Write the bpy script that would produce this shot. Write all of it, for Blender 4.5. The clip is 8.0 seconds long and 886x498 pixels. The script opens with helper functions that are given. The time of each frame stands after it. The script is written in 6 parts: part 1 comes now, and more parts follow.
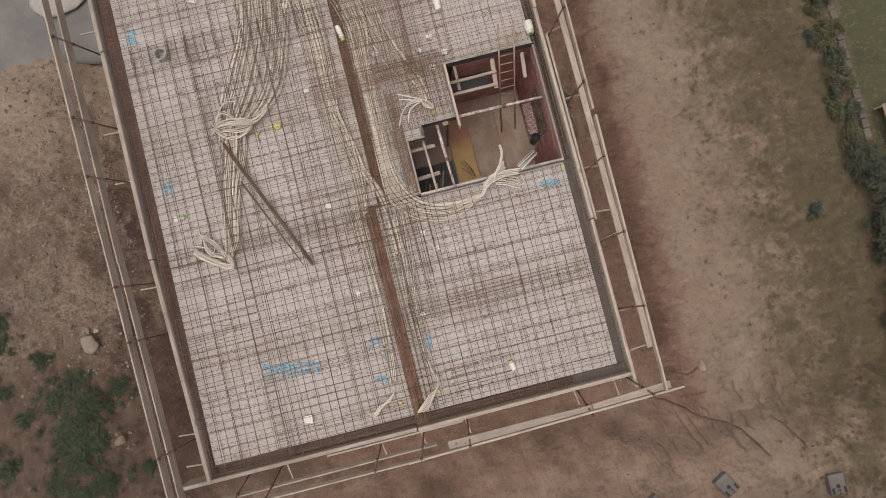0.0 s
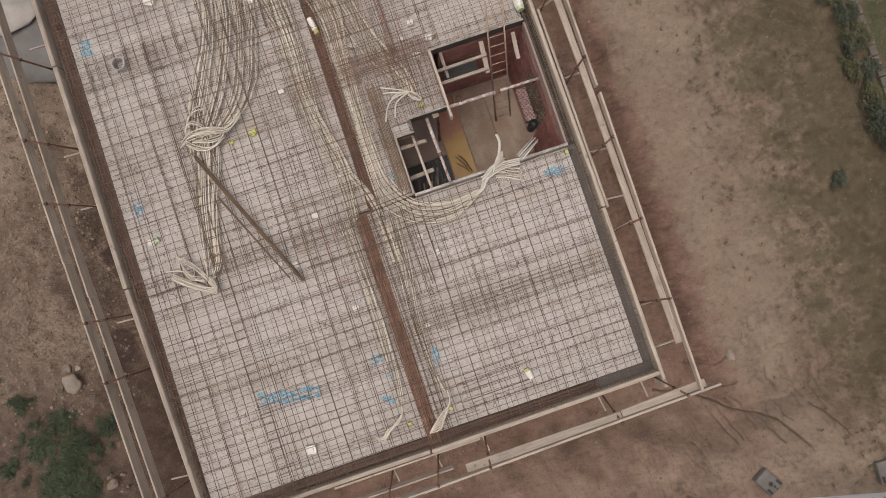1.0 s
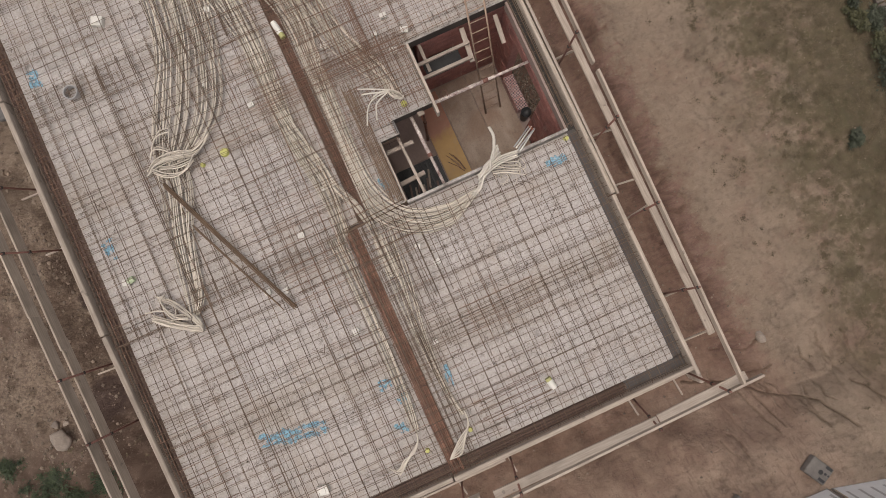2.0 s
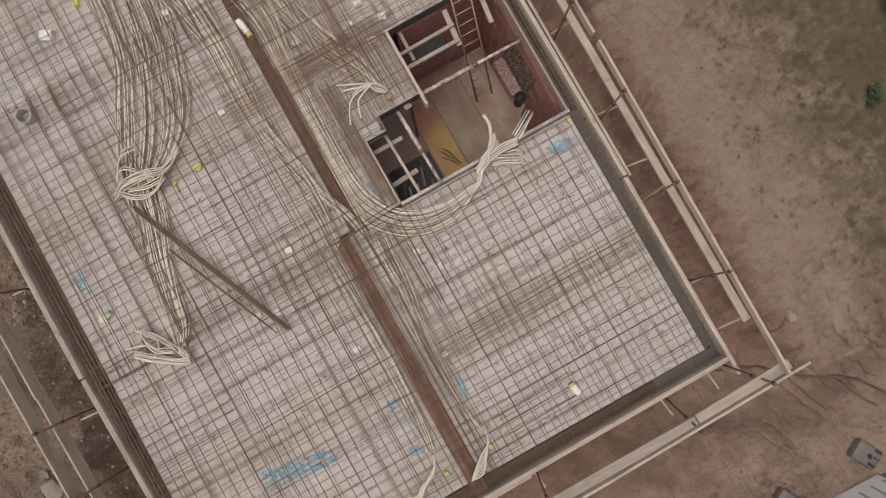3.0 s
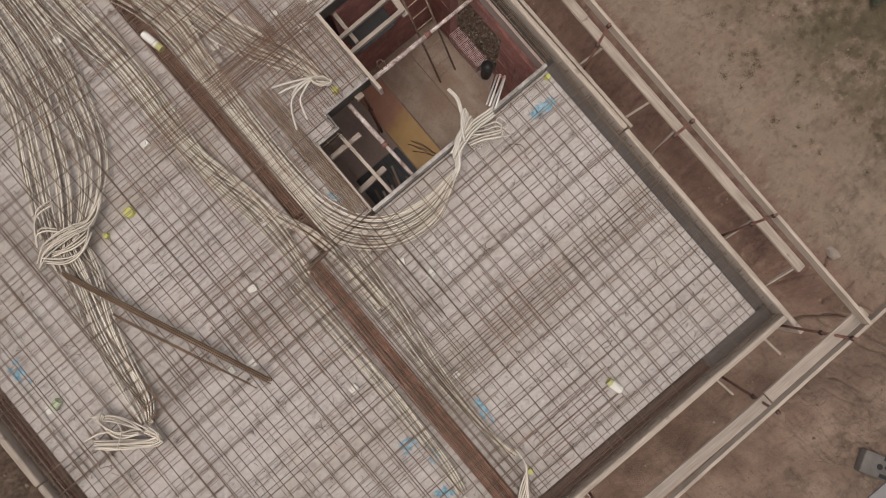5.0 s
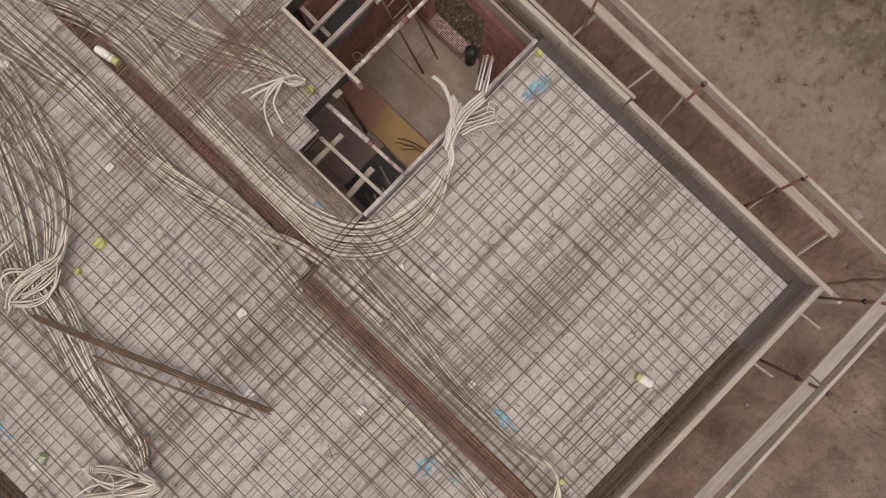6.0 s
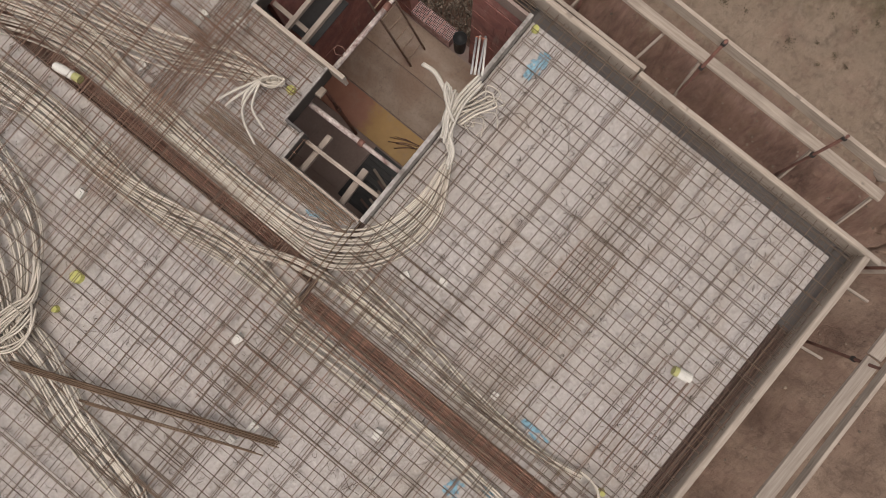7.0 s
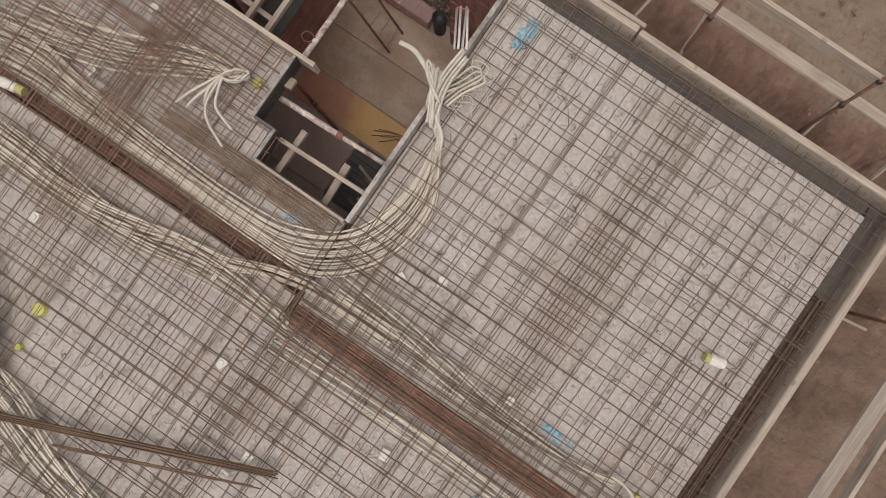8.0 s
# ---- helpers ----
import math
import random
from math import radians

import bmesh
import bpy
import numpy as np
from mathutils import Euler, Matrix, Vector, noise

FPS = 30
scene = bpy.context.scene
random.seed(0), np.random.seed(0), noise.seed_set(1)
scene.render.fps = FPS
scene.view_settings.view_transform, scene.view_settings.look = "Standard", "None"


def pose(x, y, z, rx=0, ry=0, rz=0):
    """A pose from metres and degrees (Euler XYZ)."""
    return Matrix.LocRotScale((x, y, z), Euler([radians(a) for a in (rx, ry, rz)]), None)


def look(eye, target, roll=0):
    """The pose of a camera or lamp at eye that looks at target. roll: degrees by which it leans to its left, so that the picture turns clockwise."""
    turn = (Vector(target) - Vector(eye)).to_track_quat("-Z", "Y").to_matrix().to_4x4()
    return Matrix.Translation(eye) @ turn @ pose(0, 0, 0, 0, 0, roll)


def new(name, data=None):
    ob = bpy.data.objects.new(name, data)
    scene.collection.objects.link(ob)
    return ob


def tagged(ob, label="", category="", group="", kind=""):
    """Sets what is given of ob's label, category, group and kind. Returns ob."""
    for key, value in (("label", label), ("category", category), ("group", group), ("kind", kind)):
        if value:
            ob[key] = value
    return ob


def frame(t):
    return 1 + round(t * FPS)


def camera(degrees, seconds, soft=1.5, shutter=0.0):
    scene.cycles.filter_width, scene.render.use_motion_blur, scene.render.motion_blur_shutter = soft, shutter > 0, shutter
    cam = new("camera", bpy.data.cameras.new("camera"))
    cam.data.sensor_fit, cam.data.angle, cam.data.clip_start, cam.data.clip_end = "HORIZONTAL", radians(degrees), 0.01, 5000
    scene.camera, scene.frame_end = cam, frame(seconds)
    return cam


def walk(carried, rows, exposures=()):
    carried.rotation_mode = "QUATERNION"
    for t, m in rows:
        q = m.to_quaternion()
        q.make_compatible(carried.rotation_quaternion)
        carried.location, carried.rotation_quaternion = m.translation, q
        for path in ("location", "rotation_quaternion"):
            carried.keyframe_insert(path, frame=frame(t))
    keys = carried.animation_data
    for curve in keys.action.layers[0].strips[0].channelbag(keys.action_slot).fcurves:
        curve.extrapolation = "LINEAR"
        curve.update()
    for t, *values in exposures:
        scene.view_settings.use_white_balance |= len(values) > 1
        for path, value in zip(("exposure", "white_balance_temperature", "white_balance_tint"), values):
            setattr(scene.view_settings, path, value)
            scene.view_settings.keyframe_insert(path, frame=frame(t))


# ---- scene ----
cam = camera(74.0, 8.0, 0.9)
PATH = [
    (0, (-3.028, 2.492, 15.22), (-3.007, 2.602, 13.224), -3.4),
    (0.5, (-3.017, 2.609, 14.696), (-2.996, 2.71, 12.699), -5.2),
    (1, (-3.006, 2.673, 14.191), (-2.985, 2.773, 12.194), -6.8),
    (1.5, (-2.984, 2.758, 13.718), (-2.958, 2.859, 11.721), -7.3),
    (3, (-2.945, 3.022, 12.407), (-2.922, 3.108, 10.409), -14.4),
    (3.5, (-2.884, 3.012, 12.001), (-2.859, 3.097, 10.003), -15.9),
    (4, (-2.839, 3.029, 11.669), (-2.807, 3.112, 9.671), -13.9),
    (4.5, (-2.816, 3.033, 11.322), (-2.783, 3.116, 9.324), -15.9),
    (6, (-2.816, 3.116, 10.363), (-2.778, 3.189, 8.365), -18.2),
    (6.5, (-2.845, 3.162, 10.036), (-2.807, 3.237, 8.038), -21.7),
    (7, (-2.844, 3.208, 9.745), (-2.805, 3.283, 7.747), -23.2),
    (7.5, (-2.845, 3.223, 9.432), (-2.807, 3.293, 7.434), -24.6),
    (8, (-2.832, 3.207, 9.116), (-2.799, 3.272, 7.118), -28.6),
]
walk(cam, [(t, look(eye, target, roll)) for t, eye, target, roll in PATH], exposures=[(0.0, 0.40, 6900, 14), (3.0, 0.31, 6900, 14), (8.0, 0.28, 6950, 14)])

# overcast daylight
world = bpy.data.worlds.new("overcast_sky")
scene.world = world
world.use_nodes = True
wn = world.node_tree.nodes
sky = wn.new("ShaderNodeTexSky")
sky.sky_type = "NISHITA"
sky.sun_disc = False
sky.sun_elevation, sky.sun_rotation = radians(78), radians(255)
sky.dust_density, sky.air_density, sky.ozone_density = 4.0, 1.0, 1.0
wn["Background"].inputs[1].default_value = 0.13
veil = wn.new("ShaderNodeHueSaturation")
veil.inputs["Saturation"].default_value = 0.3
world.node_tree.links.new(sky.outputs[0], veil.inputs["Color"])
world.node_tree.links.new(veil.outputs[0], wn["Background"].inputs[0])
sun = new("sun", bpy.data.lights.new("sun", "SUN"))
sun.data.energy, sun.data.angle, sun.data.color = 0.6, radians(70), (1.0, 0.93, 0.84)
sun.matrix_world = look((0, 0, 40), (7, 2, 0))

# ---- helpers of this place ----
rng = random.Random(7)


class Nodes:
    """A small wrapper to write node materials briefly."""

    def __init__(self, name):
        self.mat = bpy.data.materials.new(name)
        self.mat.use_nodes = True
        self.t = self.mat.node_tree
        self.bsdf = self.t.nodes["Principled BSDF"]
        self.co = self.t.nodes.new("ShaderNodeTexCoord").outputs["Object"]

    def add(self, kind, ins=()):
        n = self.t.nodes.new(kind)
        for k, v in dict(ins).items():
            self.put(n.inputs[k], v)
        return n

    def put(self, socket, v):
        if isinstance(v, bpy.types.NodeSocket):
            self.t.links.new(v, socket)
        else:
            socket.default_value = v

    def noise(self, scale, detail=4.0, rough=0.55, vec=None, stretch=None, distortion=0.0):
        vec = vec or self.co
        if stretch:
            vec = self.add("ShaderNodeMapping", {"Vector": vec, "Scale": stretch}).outputs[0]
        n = self.add("ShaderNodeTexNoise", {"Vector": vec, "Scale": scale, "Detail": detail, "Roughness": rough, "Distortion": distortion})
        return n.outputs["Fac"]

    def ramp(self, fac, *stops):
        n = self.add("ShaderNodeValToRGB", {"Fac": fac})
        e = n.color_ramp.elements
        while len(e) < len(stops):
            e.new(0.5)
        for el, (p, c) in zip(e, stops):
            el.position = p
            el.color = (c, c, c, 1) if isinstance(c, (int, float)) else (*c, 1)
        return n.outputs["Color"]

    def mix(self, fac, a, b, mode="MIX"):
        n = self.add("ShaderNodeMix")
        n.data_type, n.blend_type = "RGBA", mode
        self.put(n.inputs[0], fac)
        for sock, v in ((n.inputs[6], a), (n.inputs[7], b)):
            self.put(sock, (*v, 1) if isinstance(v, tuple) else v)
        return n.outputs[2]

    def math(self, op, a, b=0.0, clamp=False):
        n = self.add("ShaderNodeMath")
        n.operation, n.use_clamp = op, clamp
        self.put(n.inputs[0], a)
        self.put(n.inputs[1], b)
        return n.outputs[0]

    def span(self, v, a, b):
        n = self.add("ShaderNodeMapRange", {"Value": v, "From Min": a, "From Max": b})
        n.interpolation_type = "SMOOTHSTEP"
        return n.outputs[0]

    def done(self, color, rough=0.8, bump=None, strength=0.3, distance=0.01, metal=0.0):
        self.put(self.bsdf.inputs["Base Color"], (*color, 1) if isinstance(color, tuple) else color)
        self.put(self.bsdf.inputs["Roughness"], rough)
        self.put(self.bsdf.inputs["Metallic"], metal)
        if bump is not None:
            b = self.add("ShaderNodeBump", {"Height": bump, "Strength": strength, "Distance": distance})
            self.put(self.bsdf.inputs["Normal"], b.outputs[0])
        return self.mat


def plain(name, dark, light, scale=6.0, rough=0.8, fine=60.0, strength=0.25, stretch=None, metal=0.0, vary=0.0, by="object"):
    """Two tones mixed by coarse and fine noise, with relief; vary: brightness steps between pieces."""
    k = Nodes(name)
    a = k.noise(scale, 5, 0.6, stretch=stretch)
    b = k.noise(fine, 3, 0.6, stretch=stretch)
    fac = k.math("ADD", k.math("MULTIPLY", a, 0.7), k.math("MULTIPLY", b, 0.3))
    col = k.mix(k.ramp(fac, (0.34, 0.0), (0.66, 1.0)), dark, light)
    if vary:
        r = k.add("ShaderNodeObjectInfo").outputs["Random"] if by == "object" else k.add("ShaderNodeNewGeometry").outputs["Random Per Island"]
        v = k.add("ShaderNodeMapRange", {"Value": r, "To Min": 1 - vary, "To Max": 1 + vary}).outputs[0]
        col = k.add("ShaderNodeHueSaturation", {"Color": col, "Value": v}).outputs[0]
    return k.done(col, rough, fac, strength, 0.006, metal)


def link_mesh(name, verts, faces, material, parent=None, smooth=False):
    me = bpy.data.meshes.new(name)
    me.from_pydata(verts, [], faces)
    me.materials.append(material)
    if smooth:
        me.shade_smooth()
    ob = new(name, me)
    ob.parent = parent
    return ob


def part(name, bm, material, parent=None, label="", smooth=False):
    """Links a bmesh as one mesh object under a thing or a part."""
    me = bpy.data.meshes.new(name)
    bm.to_mesh(me)
    bm.free()
    me.materials.append(material)
    if smooth:
        me.shade_smooth()
    ob = new(name, me)
    ob.parent = parent
    return tagged(ob, label) if label else ob


def empty(name, label, category, group="", at=(0, 0, 0)):
    ob = new(name)
    ob.empty_display_size = 0.1
    ob.location = at
    return tagged(ob, label, category, group)


def add_box(bm, x0, x1, y0, y1, z0, z1, bevel=0.0, m=None):
    vs = bmesh.ops.create_cube(bm, size=1.0)["verts"]
    bmesh.ops.scale(bm, vec=(x1 - x0, y1 - y0, z1 - z0), verts=vs)
    bmesh.ops.translate(bm, vec=((x0 + x1) / 2, (y0 + y1) / 2, (z0 + z1) / 2), verts=vs)
    if bevel:
        es = list({e for v in vs for e in v.link_edges})
        vs = bmesh.ops.bevel(bm, geom=es, offset=bevel, segments=2, affect="EDGES", profile=0.5)["verts"]
    if m is not None:
        bmesh.ops.transform(bm, matrix=m, verts=list({v for v in vs}))
    return vs


def box(name, x0, x1, y0, y1, z0, z1, material, parent=None, bevel=0.0, label=""):
    bm = bmesh.new()
    add_box(bm, x0, x1, y0, y1, z0, z1, bevel)
    return part(name, bm, material, parent, label)


def tube_data(pts, r, n=5, closed=True):
    """Vertices and faces of a round bar along points; r: one radius or one for each point."""
    p = np.asarray(pts, float)
    d = np.gradient(p, axis=0)
    d /= np.linalg.norm(d, axis=1)[:, None] + 1e-9
    ref = np.array((0.0, 0.0, 1.0)) if abs(d[:, 2]).mean() < 0.85 else np.array((1.0, 0.0, 0.0))
    s = np.cross(d, ref)
    s /= np.linalg.norm(s, axis=1)[:, None] + 1e-9
    u = np.cross(s, d)
    a = np.arange(n) * 2 * np.pi / n
    rad = np.broadcast_to(np.asarray(r, float), (len(p),))[:, None, None]
    ring = p[:, None] + rad * (s[:, None] * np.cos(a)[None, :, None] + u[:, None] * np.sin(a)[None, :, None])
    verts = ring.reshape(-1, 3)
    faces = [(i * n + j, i * n + (j + 1) % n, (i + 1) * n + (j + 1) % n, (i + 1) * n + j) for i in range(len(p) - 1) for j in range(n)]
    if closed:
        faces += [tuple(range(n - 1, -1, -1)), tuple((len(p) - 1) * n + j for j in range(n))]
    return verts, faces


class Pile:
    """Collects many pieces into one mesh."""

    def __init__(self):
        self.v, self.f, self.n = [], [], 0

    def put(self, verts, faces):
        self.v.append(np.asarray(verts, float))
        self.f += [tuple(i + self.n for i in f) for f in faces]
        self.n += len(verts)

    def tube(self, pts, r, n=4):
        self.put(*tube_data(pts, r, n))

    def link(self, name, material, parent=None, smooth=False):
        return link_mesh(name, np.concatenate(self.v).tolist(), self.f, material, parent, smooth)


def spline(ctrl, step=0.08):
    """A smooth curve through control points, with about even steps."""
    c = np.asarray(ctrl, float)
    c = np.vstack([2 * c[0] - c[1], c, 2 * c[-1] - c[-2]])
    out = []
    for i in range(1, len(c) - 2):
        p0, p1, p2, p3 = c[i - 1 : i + 3]
        k = max(2, int(np.linalg.norm(p2 - p1) / step))
        for u in np.arange(k) / k:
            out.append(0.5 * (2 * p1 + (p2 - p0) * u + (2 * p0 - 5 * p1 + 4 * p2 - p3) * u**2 + (3 * p1 - p0 - 3 * p2 + p3) * u**3))
    return np.array(out + [c[-2]])


def resample(pts, n):
    p = np.asarray(pts, float)
    s = np.r_[0, np.cumsum(np.linalg.norm(np.diff(p, axis=0), axis=1))]
    w = np.linspace(0, s[-1], n)
    return np.stack([np.interp(w, s, p[:, i]) for i in range(p.shape[1])], 1)


# ---- materials ----
def concrete_deck():
    k = Nodes("precast_concrete")
    big = k.noise(0.55, 5, 0.62, distortion=0.8)
    tone = k.noise(1.3, 5, 0.65, stretch=(1.0, 2.2, 1.0))
    mid = k.noise(6, 7, 0.7)
    fine = k.noise(70, 4, 0.75)
    col = k.mix(k.ramp(big, (0.38, 0.0), (0.62, 1.0)), (0.485, 0.440, 0.412), (0.522, 0.486, 0.466))
    # yellowish and greenish cast where cement dust and water have dried
    cast = k.ramp(k.noise(0.9, 6, 0.68, distortion=0.6), (0.48, 0.0), (0.64, 1.0))
    col = k.mix(k.math("MULTIPLY", cast, 0.28), col, (0.42, 0.37, 0.31))
    # rusty dirt washed off where the mats lap, running across the planks
    y = k.add("ShaderNodeSeparateXYZ", {"Vector": k.co}).outputs[1]
    wob = k.math("ADD", y, k.math("MULTIPLY", k.math("SUBTRACT", k.noise(0.8, 5, 0.65), 0.5), 1.6))
    for mid_y, half in ((2.05, 0.42), (6.9, 0.5)):
        lap = k.math("SUBTRACT", 1.0, k.span(k.math("ABSOLUTE", k.math("SUBTRACT", wob, mid_y)), 0.25 * half, 1.4 * half))
        lap = k.math("MULTIPLY", lap, k.ramp(k.noise(3.2, 7, 0.72), (0.38, 0.2), (0.6, 1.0)))
        col = k.mix(k.math("MULTIPLY", lap, 0.40), col, (0.35, 0.285, 0.215))
        grain = k.ramp(k.noise(34, 5, 0.75), (0.47, 0.0), (0.58, 1.0))
        col = k.mix(k.math("MULTIPLY", k.math("MULTIPLY", lap, grain), 0.4), col, (0.19, 0.15, 0.105))
    col = k.mix(k.math("MULTIPLY", k.ramp(tone, (0.50, 0.0), (0.66, 1.0)), 0.3), col, (0.37, 0.325, 0.27))
    col = k.mix(k.math("MULTIPLY", k.ramp(mid, (0.48, 0.0), (0.68, 1.0)), 0.32), col, (0.31, 0.28, 0.25))
    speck = k.noise(24, 5, 0.75)
    col = k.mix(k.math("MULTIPLY", k.ramp(speck, (0.46, 0.0), (0.60, 1.0)), 0.5), col, (0.32, 0.29, 0.255))
    col = k.mix(k.math("MULTIPLY", k.ramp(speck, (0.32, 1.0), (0.45, 0.0)), 0.4), col, (0.66, 0.63, 0.59))
    # dark grey smears left by boots, oil and wet mortar
    smear = k.ramp(k.noise(4.2, 7, 0.72, distortion=0.5), (0.55, 0.0), (0.66, 1.0))
    zone = k.ramp(k.noise(1.1, 3, 0.5), (0.40, 0.15), (0.60, 1.0))
    col = k.mix(k.math("MULTIPLY", k.math("MULTIPLY", smear, zone), 0.68), col, (0.20, 0.185, 0.17))
    # dark splashes and pock marks
    spots = k.ramp(k.noise(13, 6, 0.7), (0.56, 0.0), (0.64, 1.0))
    col = k.mix(k.math("MULTIPLY", k.math("MULTIPLY", spots, zone), 0.8), col, (0.16, 0.14, 0.12))
    for scale, keep in ((11.0, 0.46), (23.0, 0.52)):
        dots = k.add("ShaderNodeTexVoronoi", {"Vector": k.co, "Scale": scale})
        spot = k.math("SUBTRACT", 1.0, k.span(k.math("ADD", dots.outputs["Distance"], k.math("MULTIPLY", fine, 0.12)), 0.12, 0.22))
        col = k.mix(k.math("MULTIPLY", k.math("MULTIPLY", spot, k.span(k.noise(2.3, 4, 0.6), keep, keep + 0.12)), 0.7), col, (0.17, 0.15, 0.125))
    pale = k.ramp(k.noise(11, 5, 0.7), (0.58, 0.0), (0.70, 1.0))
    col = k.mix(k.math("MULTIPLY", pale, 0.55), col, (0.68, 0.65, 0.61))
    col = k.mix(k.math("MULTIPLY", k.ramp(fine, (0.45, 0.0), (0.66, 1.0)), 0.5), col, (0.25, 0.23, 0.20))
    rust = k.ramp(k.noise(1.6, 6, 0.7, stretch=(1.0, 1.8, 1.0)), (0.52, 0.0), (0.68, 1.0))
    col = k.mix(k.math("MULTIPLY", rust, 0.4), col, (0.35, 0.275, 0.215))
    r = k.add("ShaderNodeObjectInfo").outputs["Random"]
    v = k.add("ShaderNodeMapRange", {"Value": r, "To Min": 0.97, "To Max": 1.04}).outputs[0]
    col = k.add("ShaderNodeHueSaturation", {"Color": col, "Value": v}).outputs[0]
    return k.done(col, 0.88, k.math("ADD", mid, fine), 0.4, 0.004)


def wood(name, dark, light, axis=1, rough=0.75, vary=0.12):
    k = Nodes(name)
    st = [14.0, 14.0, 14.0]
    st[axis] = 0.7
    r = k.add("ShaderNodeObjectInfo").outputs["Random"]
    k.co = k.add("ShaderNodeVectorMath", {0: k.co, 1: k.add("ShaderNodeCombineXYZ", {0: k.math("MULTIPLY", r, 37.0), 1: k.math("MULTIPLY", r, 91.0)}).outputs[0]}).outputs[0]
    g = k.noise(3.0, 6, 0.65, stretch=tuple(st), distortion=0.3)
    big = k.noise(1.6, 3, 0.6)
    col = k.mix(k.ramp(g, (0.35, 0.0), (0.68, 1.0)), dark, light)
    stain = k.ramp(big, (0.50, 0.0), (0.68, 1.0))
    col = k.mix(k.math("MULTIPLY", stain, 0.42), col, tuple(c * 0.55 for c in dark))
    knots = k.ramp(k.noise(7, 2, 0.4), (0.70, 0.0), (0.75, 1.0))
    col = k.mix(k.math("MULTIPLY", knots, 0.5), col, tuple(c * 0.4 for c in dark))
    v = k.add("ShaderNodeMapRange", {"Value": r, "To Min": 1 - vary, "To Max": 1 + vary}).outputs[0]
    col = k.add("ShaderNodeHueSaturation", {"Color": col, "Value": v}).outputs[0]
    return k.done(col, rough, g, 0.35, 0.004)


M_DECK = concrete_deck()
M_BAR = plain("rusty_bar", (0.113, 0.079, 0.057), (0.194, 0.138, 0.100), 3.0, 0.8, 40.0, 0.3, metal=0.1, vary=0.25)
# darker bar tone for the cage low in the southern trough
M_BARDARK = plain("dark_brown_bar", (0.085, 0.055, 0.042), (0.150, 0.098, 0.074), 3.0, 0.8, 40.0, 0.3, metal=0.1, vary=0.25)
M_RUST = plain("red_rust_bar", (0.152, 0.091, 0.063), (0.255, 0.155, 0.108), 3.0, 0.85, 40.0, 0.3, metal=0.05, vary=0.25)
M_DUSTBAR = plain("dusty_brown_bar", (0.17, 0.118, 0.080), (0.28, 0.205, 0.145), 3.0, 0.85, 40.0, 0.3, vary=0.2)
M_CONDUIT = plain("dusty_cream_conduit", (0.425, 0.376, 0.311), (0.59, 0.534, 0.450), 2.5, 0.55, 140.0, 0.5, vary=0.14)
M_CLEAN = plain("clean_cream_conduit", (0.45, 0.412, 0.352), (0.58, 0.540, 0.470), 2.5, 0.5, 140.0, 0.5, vary=0.08)
M_EDGE = wood("pale_edge_timber", (0.30, 0.245, 0.196), (0.45, 0.382, 0.316), 1)
M_EDGE_X = wood("pale_edge_timber_x", (0.30, 0.245, 0.196), (0.45, 0.382, 0.316), 0)
M_BOARD = wood("weathered_board", (0.28, 0.225, 0.178), (0.43, 0.358, 0.288), 1)
M_TIMBER = wood("greyed_bearer_timber", (0.26, 0.21, 0.17), (0.40, 0.335, 0.28), 0)
M_BOARD_X = wood("weathered_board_x", (0.285, 0.232, 0.188), (0.435, 0.368, 0.302), 0)
M_PLYRED = plain("rust_stained_plywood", (0.165, 0.092, 0.070), (0.26, 0.150, 0.115), 2.0, 0.7, 30.0, 0.3)
M_PLY = plain("dark_form_plywood", (0.095, 0.056, 0.044), (0.165, 0.104, 0.083), 2.0, 0.6, 30.0, 0.2)
M_PLYGREY = plain("grey_form_plywood", (0.074, 0.065, 0.061), (0.102, 0.091, 0.085), 1.5, 0.55, 30.0, 0.15)
M_PLYDARK = plain("near_black_plywood", (0.034, 0.029, 0.026), (0.06, 0.052, 0.046), 2.0, 0.6, 30.0, 0.2)
M_WIRE = plain("tie_wire", (0.075, 0.058, 0.045), (0.14, 0.108, 0.082), 3.0, 0.8, 40.0, 0.2, metal=0.1, vary=0.25, by="island")
M_STEEL = plain("rusted_tube", (0.13, 0.062, 0.047), (0.25, 0.125, 0.095), 6.0, 0.7, 60.0, 0.3, metal=0.3, vary=0.2)
M_CLAMP = plain("dark_clamp", (0.03, 0.025, 0.022), (0.06, 0.05, 0.045), 12.0, 0.6, 80.0, 0.2, metal=0.5)
M_PROP = plain("cement_spattered_prop", (0.17, 0.095, 0.08), (0.70, 0.62, 0.57), 11.0, 0.7, 45.0, 0.5)
M_WHITE = plain("white_plastic", (0.56, 0.54, 0.49), (0.70, 0.68, 0.62), 8.0, 0.45, 60.0, 0.1)
M_YELLOW = plain("yellow_plastic", (0.44, 0.44, 0.12), (0.58, 0.57, 0.18), 8.0, 0.45, 60.0, 0.1)
M_CAP = plain("dusty_yellow_plastic", (0.33, 0.32, 0.12), (0.45, 0.44, 0.19), 8.0, 0.55, 60.0, 0.2)
M_GREEN = plain("pale_green_plastic", (0.36, 0.44, 0.28), (0.5, 0.56, 0.38), 8.0, 0.45, 60.0, 0.1)
M_GREYP = plain("grey_plastic", (0.34, 0.33, 0.32), (0.46, 0.45, 0.44), 8.0, 0.5, 60.0, 0.1)


